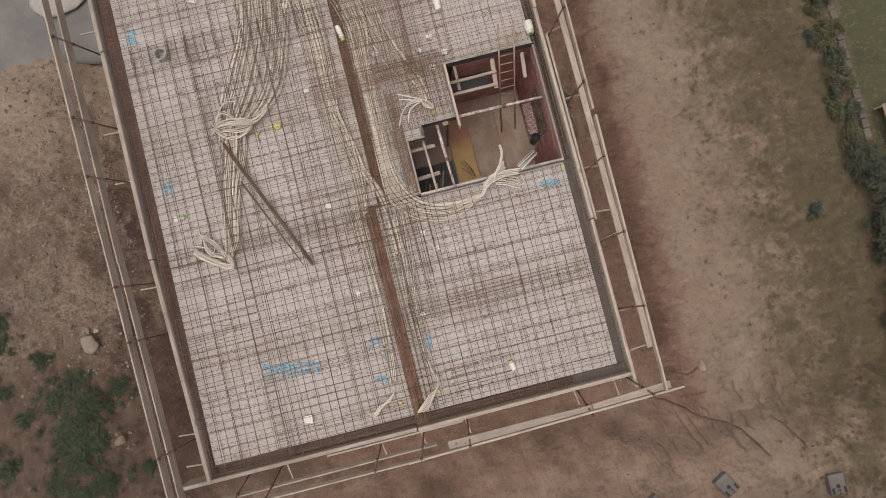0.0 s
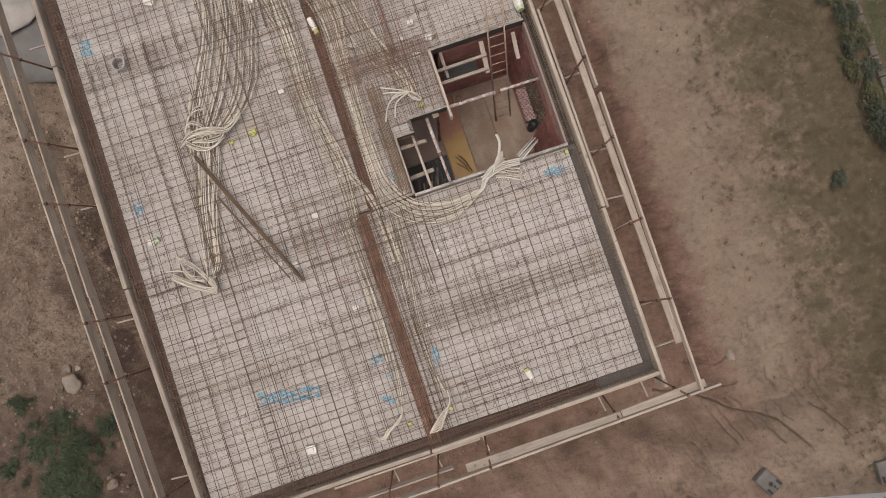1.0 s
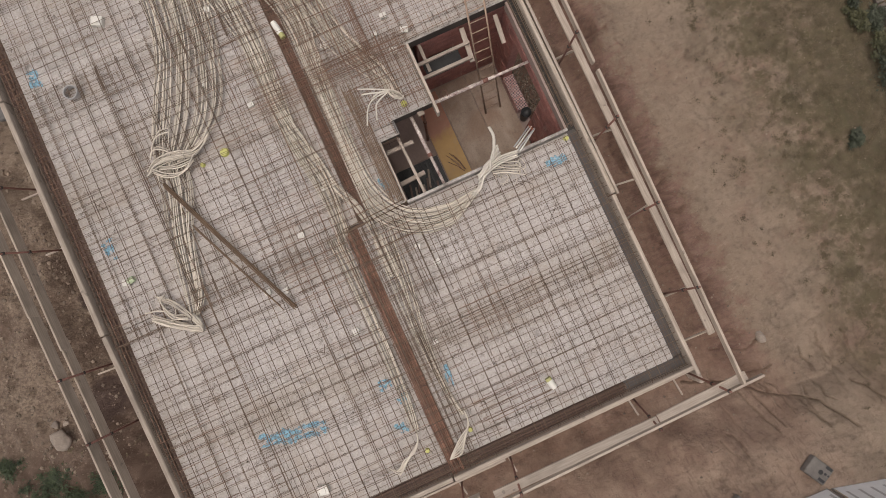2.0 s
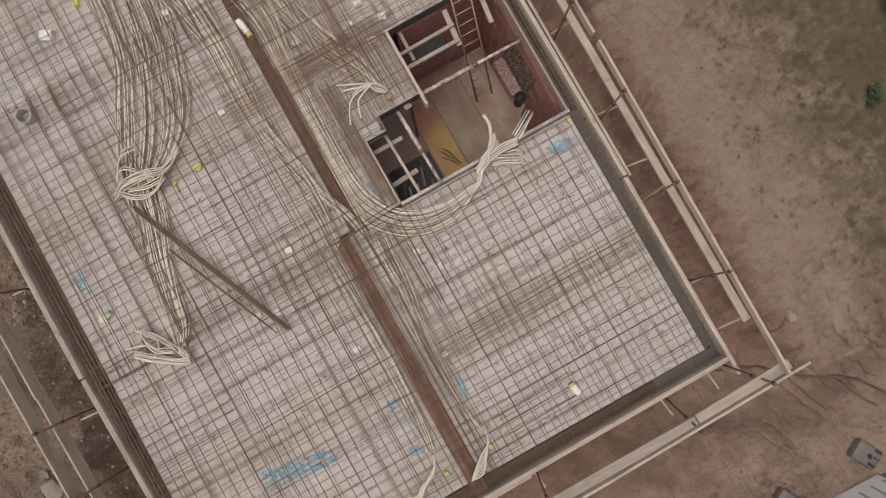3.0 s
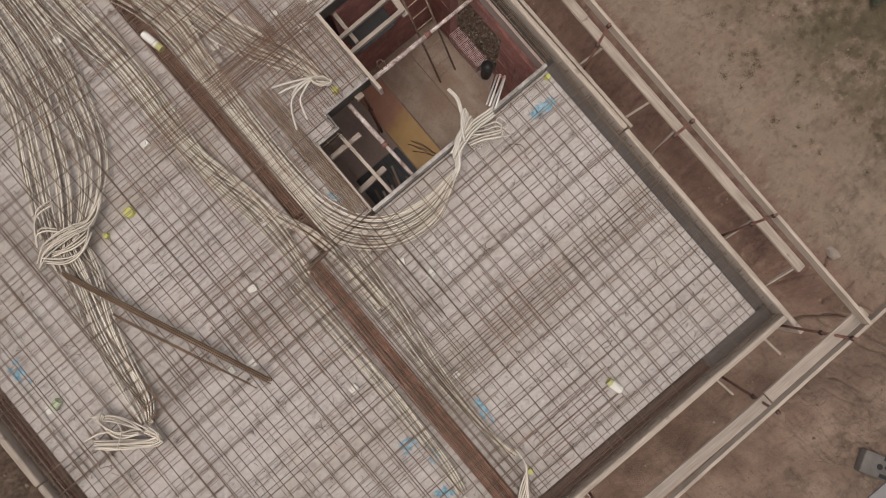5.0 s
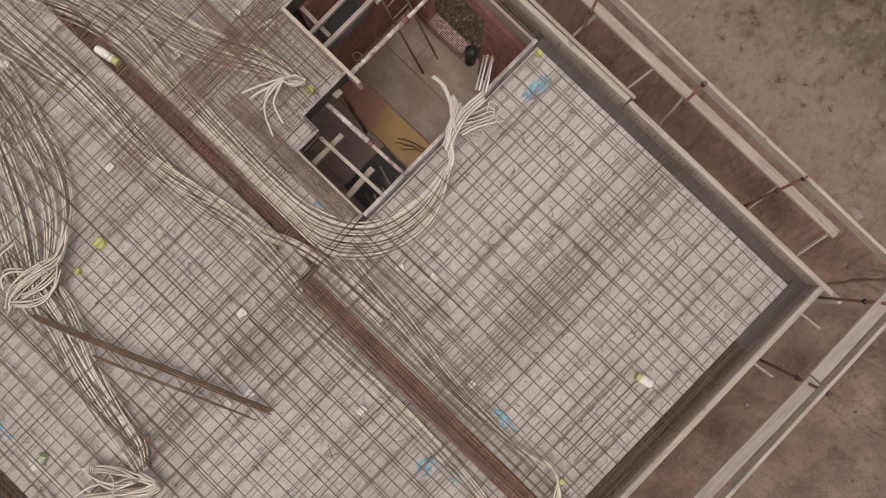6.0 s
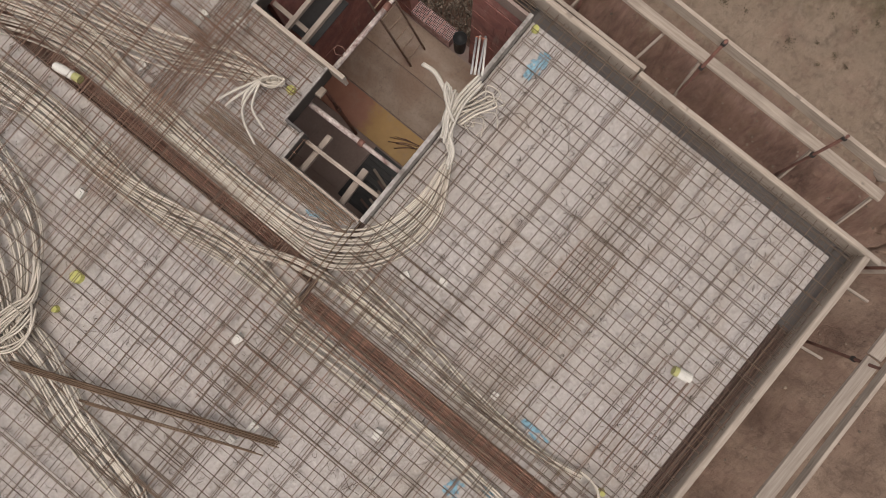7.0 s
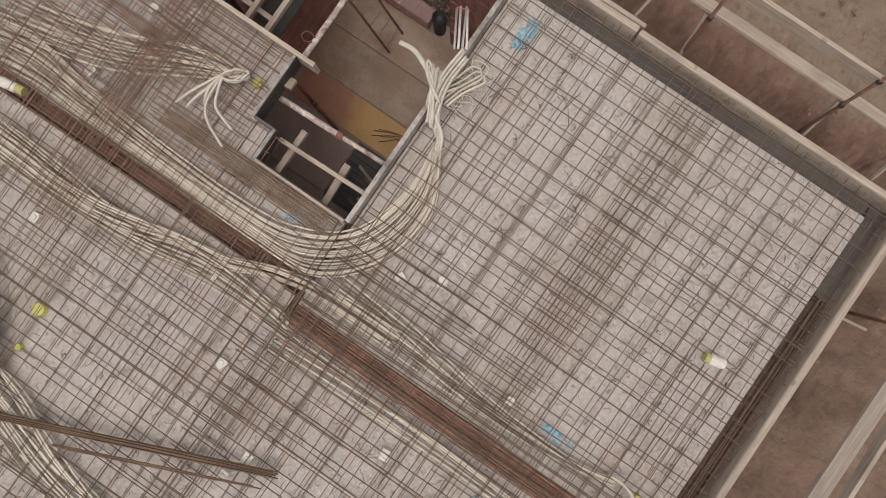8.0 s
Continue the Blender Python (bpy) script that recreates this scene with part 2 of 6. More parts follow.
def spray_paint():
    """Blue paint blown thinly on to rough concrete: it covers in specks, less towards the rim."""
    k = Nodes("blue_spray_paint")
    col = k.mix(k.noise(14, 4, 0.6), (0.17, 0.42, 0.57), (0.33, 0.55, 0.65))
    mat = k.done(col, 0.8, k.noise(70, 3, 0.6), 0.1, 0.003)
    tree = mat.node_tree
    out = [n for n in tree.nodes if n.type == "OUTPUT_MATERIAL"][0]
    shader = out.inputs["Surface"].links[0].from_socket
    clear = k.add("ShaderNodeBsdfTransparent").outputs[0]
    mix = tree.nodes.new("ShaderNodeMixShader")
    tree.links.new(k.ramp(k.noise(26, 6, 0.75), (0.34, 0.1), (0.56, 0.85)), mix.inputs[0])
    tree.links.new(clear, mix.inputs[1])
    tree.links.new(shader, mix.inputs[2])
    tree.links.new(mix.outputs[0], out.inputs["Surface"])
    return mat


M_BLUE = spray_paint()
M_GALV = plain("galvanised_edge", (0.26, 0.25, 0.24), (0.42, 0.41, 0.40), 7.0, 0.5, 50.0, 0.2, metal=0.5)
M_RIM = plain("cement_smeared_form_face", (0.15, 0.13, 0.112), (0.52, 0.485, 0.45), 4.0, 0.75, 22.0, 0.6)
M_SOILED = plain("soiled_form_strip", (0.12, 0.10, 0.085), (0.44, 0.41, 0.375), 7.0, 0.75, 30.0, 0.6)


def smeared_brick(name, dark, light, vary):
    """Clay brick with joints wiped over: purple and pale smears run on across the pieces."""
    k = Nodes(name)
    k.co = k.add("ShaderNodeNewGeometry").outputs["Position"]
    big = k.noise(1.5, 6, 0.65, distortion=0.7)
    mid = k.noise(7, 6, 0.7)
    fine = k.noise(55, 3, 0.6)
    col = k.mix(k.ramp(mid, (0.34, 0.0), (0.66, 1.0)), dark, light)
    col = k.mix(k.math("MULTIPLY", k.ramp(big, (0.46, 0.0), (0.6, 1.0)), 0.5), col, (0.17, 0.085, 0.08))
    drip = k.ramp(k.noise(2.2, 6, 0.7, stretch=(3.0, 3.0, 0.45)), (0.56, 0.0), (0.68, 1.0))
    col = k.mix(k.math("MULTIPLY", drip, 0.45), col, (0.46, 0.33, 0.285))
    col = k.mix(k.math("MULTIPLY", k.ramp(fine, (0.55, 0.0), (0.7, 1.0)), 0.35), col, (0.13, 0.07, 0.06))
    if vary:
        r = k.add("ShaderNodeObjectInfo").outputs["Random"]
        v = k.add("ShaderNodeMapRange", {"Value": r, "To Min": 1 - vary, "To Max": 1 + vary}).outputs[0]
        col = k.add("ShaderNodeHueSaturation", {"Color": col, "Value": v}).outputs[0]
    return k.done(col, 0.85, k.math("ADD", mid, fine), 0.4, 0.005)


M_BRICK = smeared_brick("red_hollow_brick", (0.26, 0.105, 0.085), (0.41, 0.18, 0.15), 0.06)
M_MORTAR = smeared_brick("wiped_brick_mortar", (0.26, 0.115, 0.095), (0.40, 0.19, 0.16), 0.0)
M_CLAY = plain("pale_dusted_clay", (0.34, 0.16, 0.14), (0.56, 0.40, 0.37), 14.0, 0.9, 60.0, 0.4, vary=0.06)
M_FLOOR = plain("floor_screed", (0.22, 0.16, 0.135), (0.31, 0.235, 0.20), 1.5, 0.8, 30.0, 0.2)


def floor_plywood():
    """Grey-brown plywood with warm water stains and darker dirt."""
    k = Nodes("stained_floor_plywood")
    r = k.add("ShaderNodeObjectInfo").outputs["Random"]
    n = k.noise(2.2, 5, 0.6, stretch=(1.6, 0.7, 1.0))
    fine = k.noise(26, 5, 0.7)
    col = k.mix(k.ramp(n, (0.34, 0.0), (0.66, 1.0)), (0.27, 0.198, 0.148), (0.39, 0.303, 0.235))
    wash = k.ramp(k.noise(0.9, 5, 0.65, distortion=0.8), (0.47, 0.0), (0.6, 1.0))
    col = k.mix(k.math("MULTIPLY", wash, 0.55), col, (0.23, 0.135, 0.085))
    spots = k.ramp(k.noise(5.5, 7, 0.72), (0.57, 0.0), (0.68, 1.0))
    col = k.mix(k.math("MULTIPLY", spots, 0.5), col, (0.14, 0.10, 0.075))
    col = k.mix(k.math("MULTIPLY", k.ramp(fine, (0.5, 0.0), (0.68, 1.0)), 0.35), col, (0.15, 0.112, 0.085))
    v = k.add("ShaderNodeMapRange", {"Value": r, "To Min": 0.94, "To Max": 1.06}).outputs[0]
    col = k.add("ShaderNodeHueSaturation", {"Color": col, "Value": v}).outputs[0]
    return k.done(col, 0.7, k.math("ADD", n, fine), 0.25, 0.004)


M_SHEETGREY = floor_plywood()


def form_panel():
    """An ochre coated panel, worn to red-brown towards one end."""
    k = Nodes("ochre_form_panel")
    y = k.add("ShaderNodeSeparateXYZ", {"Vector": k.co}).outputs[1]
    n = k.noise(1.4, 5, 0.6)
    worn = k.span(k.math("ADD", y, k.math("MULTIPLY", k.math("SUBTRACT", k.noise(2.6, 6, 0.7), 0.5), 1.1)), 5.72, 6.12)
    col = k.mix(k.ramp(n, (0.35, 0.0), (0.65, 1.0)), (0.36, 0.205, 0.062), (0.47, 0.29, 0.095))
    col = k.mix(worn, col, k.mix(k.noise(5, 5, 0.6), (0.23, 0.095, 0.06), (0.37, 0.175, 0.11)))
    dirt = k.ramp(k.noise(3.5, 6, 0.7), (0.52, 0.0), (0.7, 1.0))
    col = k.mix(k.math("MULTIPLY", dirt, 0.45), col, (0.30, 0.21, 0.15))
    return k.done(col, 0.5, n, 0.15, 0.004)


M_SHEETTAN = form_panel()
M_ORANGE = plain("orange_cord", (0.42, 0.15, 0.09), (0.52, 0.22, 0.14), 8.0, 0.6, 60.0, 0.2)
M_BLACK = plain("black_plastic_and_holes", (0.012, 0.012, 0.012), (0.03, 0.03, 0.03), 6.0, 0.5, 50.0, 0.2)
M_STONE = plain("pale_stone", (0.19, 0.155, 0.125), (0.31, 0.26, 0.215), 4.0, 0.9, 30.0, 0.6, vary=0.2)
M_GRAVEL = plain("brown_gravel", (0.11, 0.082, 0.060), (0.235, 0.184, 0.138), 4.0, 0.9, 30.0, 0.5, vary=0.35, by="island")
M_BRIGHTRUST = plain("fresh_rust_bar", (0.155, 0.082, 0.058), (0.36, 0.20, 0.142), 5.0, 0.85, 40.0, 0.3, vary=0.3)
M_KERB = plain("weathered_kerb", (0.085, 0.07, 0.058), (0.14, 0.118, 0.10), 4.0, 0.9, 40.0, 0.4, vary=0.15)
M_BLOCK = plain("grey_concrete_block", (0.112, 0.101, 0.091), (0.185, 0.169, 0.154), 4.0, 0.9, 40.0, 0.3)
M_BANNER = plain("white_banner", (0.66, 0.66, 0.67), (0.76, 0.76, 0.76), 3.0, 0.6, 30.0, 0.1)
M_LEAF = plain("dull_green_leaf", (0.034, 0.036, 0.014), (0.080, 0.076, 0.032), 3.0, 0.7, 30.0, 0.2, vary=0.35, by="island")
M_GRASS = plain("dark_grass_blade", (0.018, 0.030, 0.011), (0.046, 0.063, 0.024), 3.0, 0.7, 30.0, 0.2, vary=0.4, by="island")
M_LEAFDARK = plain("dark_green_leaf", (0.022, 0.028, 0.016), (0.052, 0.058, 0.032), 3.0, 0.7, 30.0, 0.2, vary=0.4, by="island")
M_BARK = plain("grey_bark", (0.07, 0.055, 0.045), (0.15, 0.12, 0.10), 8.0, 0.9, 60.0, 0.6)


def ground_mat():
    k = Nodes("bare_soil")
    xyz = k.add("ShaderNodeSeparateXYZ", {"Vector": k.co}).outputs
    warp = k.math("MULTIPLY", k.math("SUBTRACT", k.noise(0.55, 5, 0.6), 0.5), 3.2)
    warp2 = k.math("MULTIPLY", k.math("SUBTRACT", k.noise(1.7, 5, 0.65), 0.5), 1.6)
    x = k.math("ADD", xyz[0], warp2)
    xw = k.math("ADD", xyz[0], warp)
    y = k.math("ADD", xyz[1], warp2)
    mid = k.noise(1.6, 6, 0.65)
    fine = k.noise(14, 6, 0.7)
    grit = k.noise(55, 4, 0.7)
    # brown soil near the building
    col = k.mix(k.ramp(mid, (0.34, 0.0), (0.66, 1.0)), (0.066, 0.040, 0.027), (0.105, 0.068, 0.048))
    # paler trodden clay to the east and on the slope to the south
    clay = k.mix(k.ramp(k.noise(0.8, 5, 0.6), (0.35, 0.0), (0.65, 1.0)), (0.186, 0.132, 0.093), (0.268, 0.203, 0.147))
    east = k.span(k.math("ADD", x, k.math("MULTIPLY", k.math("SUBTRACT", fine, 0.5), 0.9)), 2.25, 2.75)
    south = k.math("MULTIPLY", k.span(k.math("MULTIPLY", y, -1.0), 1.0, 2.2), 0.85)
    # smooth mid-brown earth in the working space beside the walls
    space = k.math("MULTIPLY", k.span(xyz[0], -8.0, -6.5), k.ramp(k.noise(1.1, 5, 0.6), (0.34, 0.75), (0.62, 1.0)))
    col = k.mix(space, col, k.mix(k.ramp(k.noise(2.6, 6, 0.7), (0.36, 0.0), (0.64, 1.0)), (0.168, 0.097, 0.068), (0.245, 0.152, 0.107)))
    clay = k.mix(k.math("MULTIPLY", k.ramp(k.noise(2.4, 7, 0.72, distortion=0.4), (0.50, 0.0), (0.62, 1.0)), 0.6), clay, (0.215, 0.128, 0.096))
    clay = k.mix(k.math("MULTIPLY", k.ramp(k.noise(4.5, 7, 0.75, stretch=(0.7, 1.5, 1.0)), (0.54, 0.0), (0.64, 1.0)), 0.5), clay, (0.36, 0.285, 0.215))
    col = k.mix(east, col, clay)
    slope = k.mix(k.ramp(k.noise(1.2, 6, 0.65), (0.36, 0.0), (0.64, 1.0)), (0.245, 0.170, 0.126), (0.375, 0.285, 0.212))
    rake = k.noise(5.0, 8, 0.72, stretch=(2.8, 0.7, 1.0), distortion=0.5)
    slope = k.mix(k.math("MULTIPLY", k.math("SUBTRACT", 1.0, k.span(k.math("MULTIPLY", y, -1.0), 2.3, 3.4)), k.ramp(k.noise(0.9, 5, 0.6), (0.4, 0.35), (0.6, 0.95))), slope, (0.196, 0.124, 0.091))
    slope = k.mix(k.math("MULTIPLY", k.ramp(rake, (0.54, 0.0), (0.62, 1.0)), 0.4), slope, (0.085, 0.048, 0.036))
    col = k.mix(south, col, slope)
    # pale trodden strip along the top of the bank
    strip = k.math("MULTIPLY", k.span(x, 2.5, 3.0), k.math("SUBTRACT", 1.0, k.span(xw, 3.5, 5.0)))
    col = k.mix(k.math("MULTIPLY", strip, k.ramp(k.noise(0.7, 5, 0.65), (0.38, 0.25), (0.60, 0.9))), col, k.mix(fine, (0.232, 0.175, 0.126), (0.325, 0.255, 0.188)))
    # red clay where the bank is cut
    streak = k.noise(3.0, 6, 0.7, stretch=(0.5, 2.6, 1.0), distortion=0.6)
    xr = k.math("ADD", x, k.math("MULTIPLY", k.math("SUBTRACT", streak, 0.5), 1.4))
    red = k.math("MULTIPLY", k.span(xr, 1.5, 1.95), k.math("SUBTRACT", 1.0, k.span(xr, 2.35, 2.6)))
    red = k.math("MULTIPLY", red, k.span(y, -2.2, -1.2))
    red = k.math("MULTIPLY", red, k.ramp(k.noise(2.6, 7, 0.72, distortion=0.6), (0.40, 0.15), (0.54, 1.0)))
    col = k.mix(k.math("MULTIPLY", red, 0.85), col, k.mix(k.ramp(streak, (0.42, 0.0), (0.60, 1.0)), (0.215, 0.126, 0.098), (0.132, 0.071, 0.056)))
    # thin weedy cover
    weed = k.math("MULTIPLY", k.span(xw, 3.5, 5.7), k.ramp(k.noise(1.3, 6, 0.7), (0.36, 0.0), (0.54, 1.0)))
    col = k.mix(k.math("MULTIPLY", weed, 0.8), col, (0.068, 0.061, 0.024))
    # red-brown earth under the weeds, dotted with many small dull plants
    col = k.mix(k.math("MULTIPLY", k.span(xw, 5.2, 7.2), 0.75), col, k.mix(k.ramp(mid, (0.4, 0.0), (0.62, 1.0)), (0.055, 0.050, 0.021), (0.100, 0.078, 0.039)))
    for scale, lo, hi, keep in ((3.0, 0.16, 0.40, 0.55), (5.5, 0.16, 0.42, 0.42)):
        cell = k.add("ShaderNodeTexVoronoi", {"Vector": k.co, "Scale": scale})
        gone = k.math("MULTIPLY", k.math("SUBTRACT", k.add("ShaderNodeSeparateColor", {"Color": cell.outputs["Color"]}).outputs[0], keep), 4.0, True)
        dab = k.math("SUBTRACT", 1.0, k.span(k.math("ADD", cell.outputs["Distance"], k.math("MULTIPLY", k.math("SUBTRACT", fine, 0.5), 0.5)), lo, hi))
        dab = k.math("MULTIPLY", dab, k.math("SUBTRACT", 1.0, gone))
        dab = k.math("MULTIPLY", dab, k.span(k.math("ADD", xw, k.math("MULTIPLY", warp2, 1.5)), 3.2, 6.0))
        col = k.mix(k.math("MULTIPLY", dab, 0.75), col, (0.062, 0.052, 0.022))
    field = k.span(k.math("ADD", xyz[0], k.math("MULTIPLY", warp, 0.15)), 8.68, 8.8)
    col = k.mix(field, col, k.mix(mid, (0.032, 0.045, 0.014), (0.055, 0.068, 0.024)))
    # gravelly spoil to the west
    west = k.math("MULTIPLY", k.span(k.math("MULTIPLY", x, -1.0), 9.7, 10.6), k.span(y, 2.6, 3.8))
    grav = k.mix(k.ramp(fine, (0.38, 0.0), (0.62, 1.0)), (0.105, 0.074, 0.052), (0.275, 0.212, 0.156))
    col = k.mix(k.math("MULTIPLY", west, k.ramp(k.noise(0.9, 4, 0.6), (0.36, 0.35), (0.58, 1.0))), col, grav)
    # dry dusty crest of the spoil towards the paving
    crest = k.math("MULTIPLY", k.span(k.math("MULTIPLY", x, -1.0), 9.6, 10.4), k.span(y, 6.8, 9.0))
    col = k.mix(k.math("MULTIPLY", crest, k.ramp(k.noise(1.2, 6, 0.68), (0.34, 0.2), (0.6, 0.8))), col, k.mix(fine, (0.21, 0.160, 0.115), (0.38, 0.305, 0.23)))
    # trodden wrinkles
    wr = k.noise(5.0, 7, 0.75, stretch=(0.55, 1.7, 1.0), distortion=0.9)
    col = k.mix(k.math("MULTIPLY", k.ramp(wr, (0.50, 0.0), (0.64, 1.0)), 0.3), col, (0.125, 0.084, 0.060))
    col = k.mix(k.math("MULTIPLY", k.ramp(wr, (0.30, 1.0), (0.42, 0.0)), 0.35), col, (0.30, 0.235, 0.18))
    # damp hollows west of the form edge
    for px, py, sx, sy in ((-10.92, 3.5, 0.5, 0.48), (-10.55, 5.7, 0.25, 0.5)):
        dx = k.math("DIVIDE", k.math("SUBTRACT", x, px), sx)
        dy = k.math("DIVIDE", k.math("SUBTRACT", y, py), sy)
        d = k.math("ADD", k.math("MULTIPLY", dx, dx), k.math("MULTIPLY", dy, dy))
        col = k.mix(k.math("MULTIPLY", k.math("SUBTRACT", 1.0, k.span(d, 0.3, 1.3)), 0.75), col, (0.045, 0.026, 0.024))
    # rain channels: the shade of their depth is mixed into the soil colour
    channel_dark = k.add("ShaderNodeAttribute")
    channel_dark.attribute_name = "channel_shade"
    col = k.mix(k.math("MULTIPLY", channel_dark.outputs["Fac"], 0.5), col, (0.052, 0.032, 0.022))
    # clods and scuffs
    clod = k.noise(7.5, 9, 0.74, distortion=0.35)
    col = k.mix(k.math("MULTIPLY", k.ramp(clod, (0.53, 0.0), (0.60, 1.0)), 0.34), col, (0.088, 0.057, 0.041))
    col = k.mix(k.math("MULTIPLY", k.ramp(clod, (0.38, 1.0), (0.45, 0.0)), 0.28), col, (0.29, 0.216, 0.162))
    # small dark crumbs and damp flecks
    fl = k.ramp(k.noise(4.2, 4, 0.6), (0.60, 0.0), (0.70, 1.0))
    col = k.mix(k.math("MULTIPLY", fl, 0.35), col, (0.080, 0.056, 0.038))
    col = k.mix(k.math("MULTIPLY", k.ramp(grit, (0.35, 0.0), (0.65, 1.0)), 0.3), col, (0.11, 0.076, 0.055))
    # shrinkage cracks on the slope and in the bank, shade of their depth painted in
    vor = k.add("ShaderNodeTexVoronoi", {"Vector": k.add("ShaderNodeMapping", {"Vector": k.add("ShaderNodeVectorMath", {0: k.co, 1: k.add("ShaderNodeTexNoise", {"Vector": k.co, "Scale": 1.2, "Detail": 4.0}).outputs["Color"]}).outputs[0], "Scale": (1.0, 0.55, 1.0)}).outputs[0], "Scale": 1.5})
    vor.feature = "DISTANCE_TO_EDGE"
    crack = k.math("SUBTRACT", 1.0, k.span(vor.outputs["Distance"], 0.002, 0.018))
    crack = k.math("MULTIPLY", crack, k.ramp(k.noise(0.9, 3, 0.6), (0.54, 0.0), (0.62, 1.0)))
    near = k.math("MAXIMUM", k.math("MULTIPLY", k.span(x, 1.2, 1.8), k.math("SUBTRACT", 1.0, k.span(x, 2.9, 3.4))), k.span(k.math("MULTIPLY", y, -1.0), 0.6, 1.2))
    crack = k.math("MULTIPLY", crack, near)
    col = k.mix(k.math("MULTIPLY", crack, 0.1), col, (0.04, 0.024, 0.017))
    # fine meandering wrinkles cut by rain, groove shade painted in as dark lines
    for scale, st, lo, hi in ((1.6, (0.6, 1.5, 1.0), 0.48, 0.60), (3.2, (1.5, 0.6, 1.0), 0.50, 0.60)):
        ridge = k.math("ABSOLUTE", k.math("SUBTRACT", k.noise(scale, 8, 0.68, stretch=st, distortion=0.5), 0.5))
        cut = k.math("MULTIPLY", k.math("SUBTRACT", 1.0, k.span(ridge, 0.004, 0.022)), k.ramp(k.noise(0.8, 4, 0.6), (lo, 0.0), (hi, 1.0)))
        col = k.mix(k.math("MULTIPLY", cut, 0.1), col, (0.05, 0.03, 0.021))
        crack = k.math("ADD", crack, cut)
    h = k.math("ADD", k.math("MULTIPLY", fine, 0.7), k.math("MULTIPLY", grit, 0.3))
    return k.done(col, 0.92, k.math("ADD", k.math("SUBTRACT", h, k.math("MULTIPLY", crack, 0.4)), wr), 0.7, 0.04)


M_GROUND = ground_mat()
M_ASPHALT = plain("smooth_grey_paving", (0.105, 0.10, 0.094), (0.175, 0.168, 0.158), 1.3, 0.8, 60.0, 0.15)
M_PINK = plain("faded_pink_print", (0.45, 0.30, 0.30), (0.55, 0.40, 0.40), 5.0, 0.6, 30.0, 0.1)
M_COVER = plain("pale_beige_cover", (0.26, 0.24, 0.215), (0.38, 0.355, 0.325), 3.0, 0.8, 60.0, 0.4)


# ---- ground ----
def steps(lo, hi, fine_lo, fine_hi, d):
    a = np.arange(fine_lo, fine_hi + d / 2, d)
    g = np.geomspace(d * 1.5, hi - fine_hi, 26)
    h = np.geomspace(d * 1.5, fine_lo - lo, 26)
    return np.r_[(fine_lo - h)[::-1], a, fine_hi + g]


def sm(v, a, b):
    u = np.clip((v - a) / (b - a), 0, 1)
    return u * u * (3 - 2 * u)


def bumps(x, y, scale, seed):
    """Smooth value noise on a lattice."""
    r = np.random.RandomState(seed).rand(256, 256)
    xs, ys = x / scale + 1000, y / scale + 1000
    i, j = np.floor(xs).astype(int), np.floor(ys).astype(int)
    u, v = xs - i, ys - j
    u, v = u * u * (3 - 2 * u), v * v * (3 - 2 * v)
    i, j = i % 255, j % 255
    return (r[i, j] * (1 - u) + r[i + 1, j] * u) * (1 - v) + (r[i, j + 1] * (1 - u) + r[i + 1, j + 1] * u) * v - 0.5


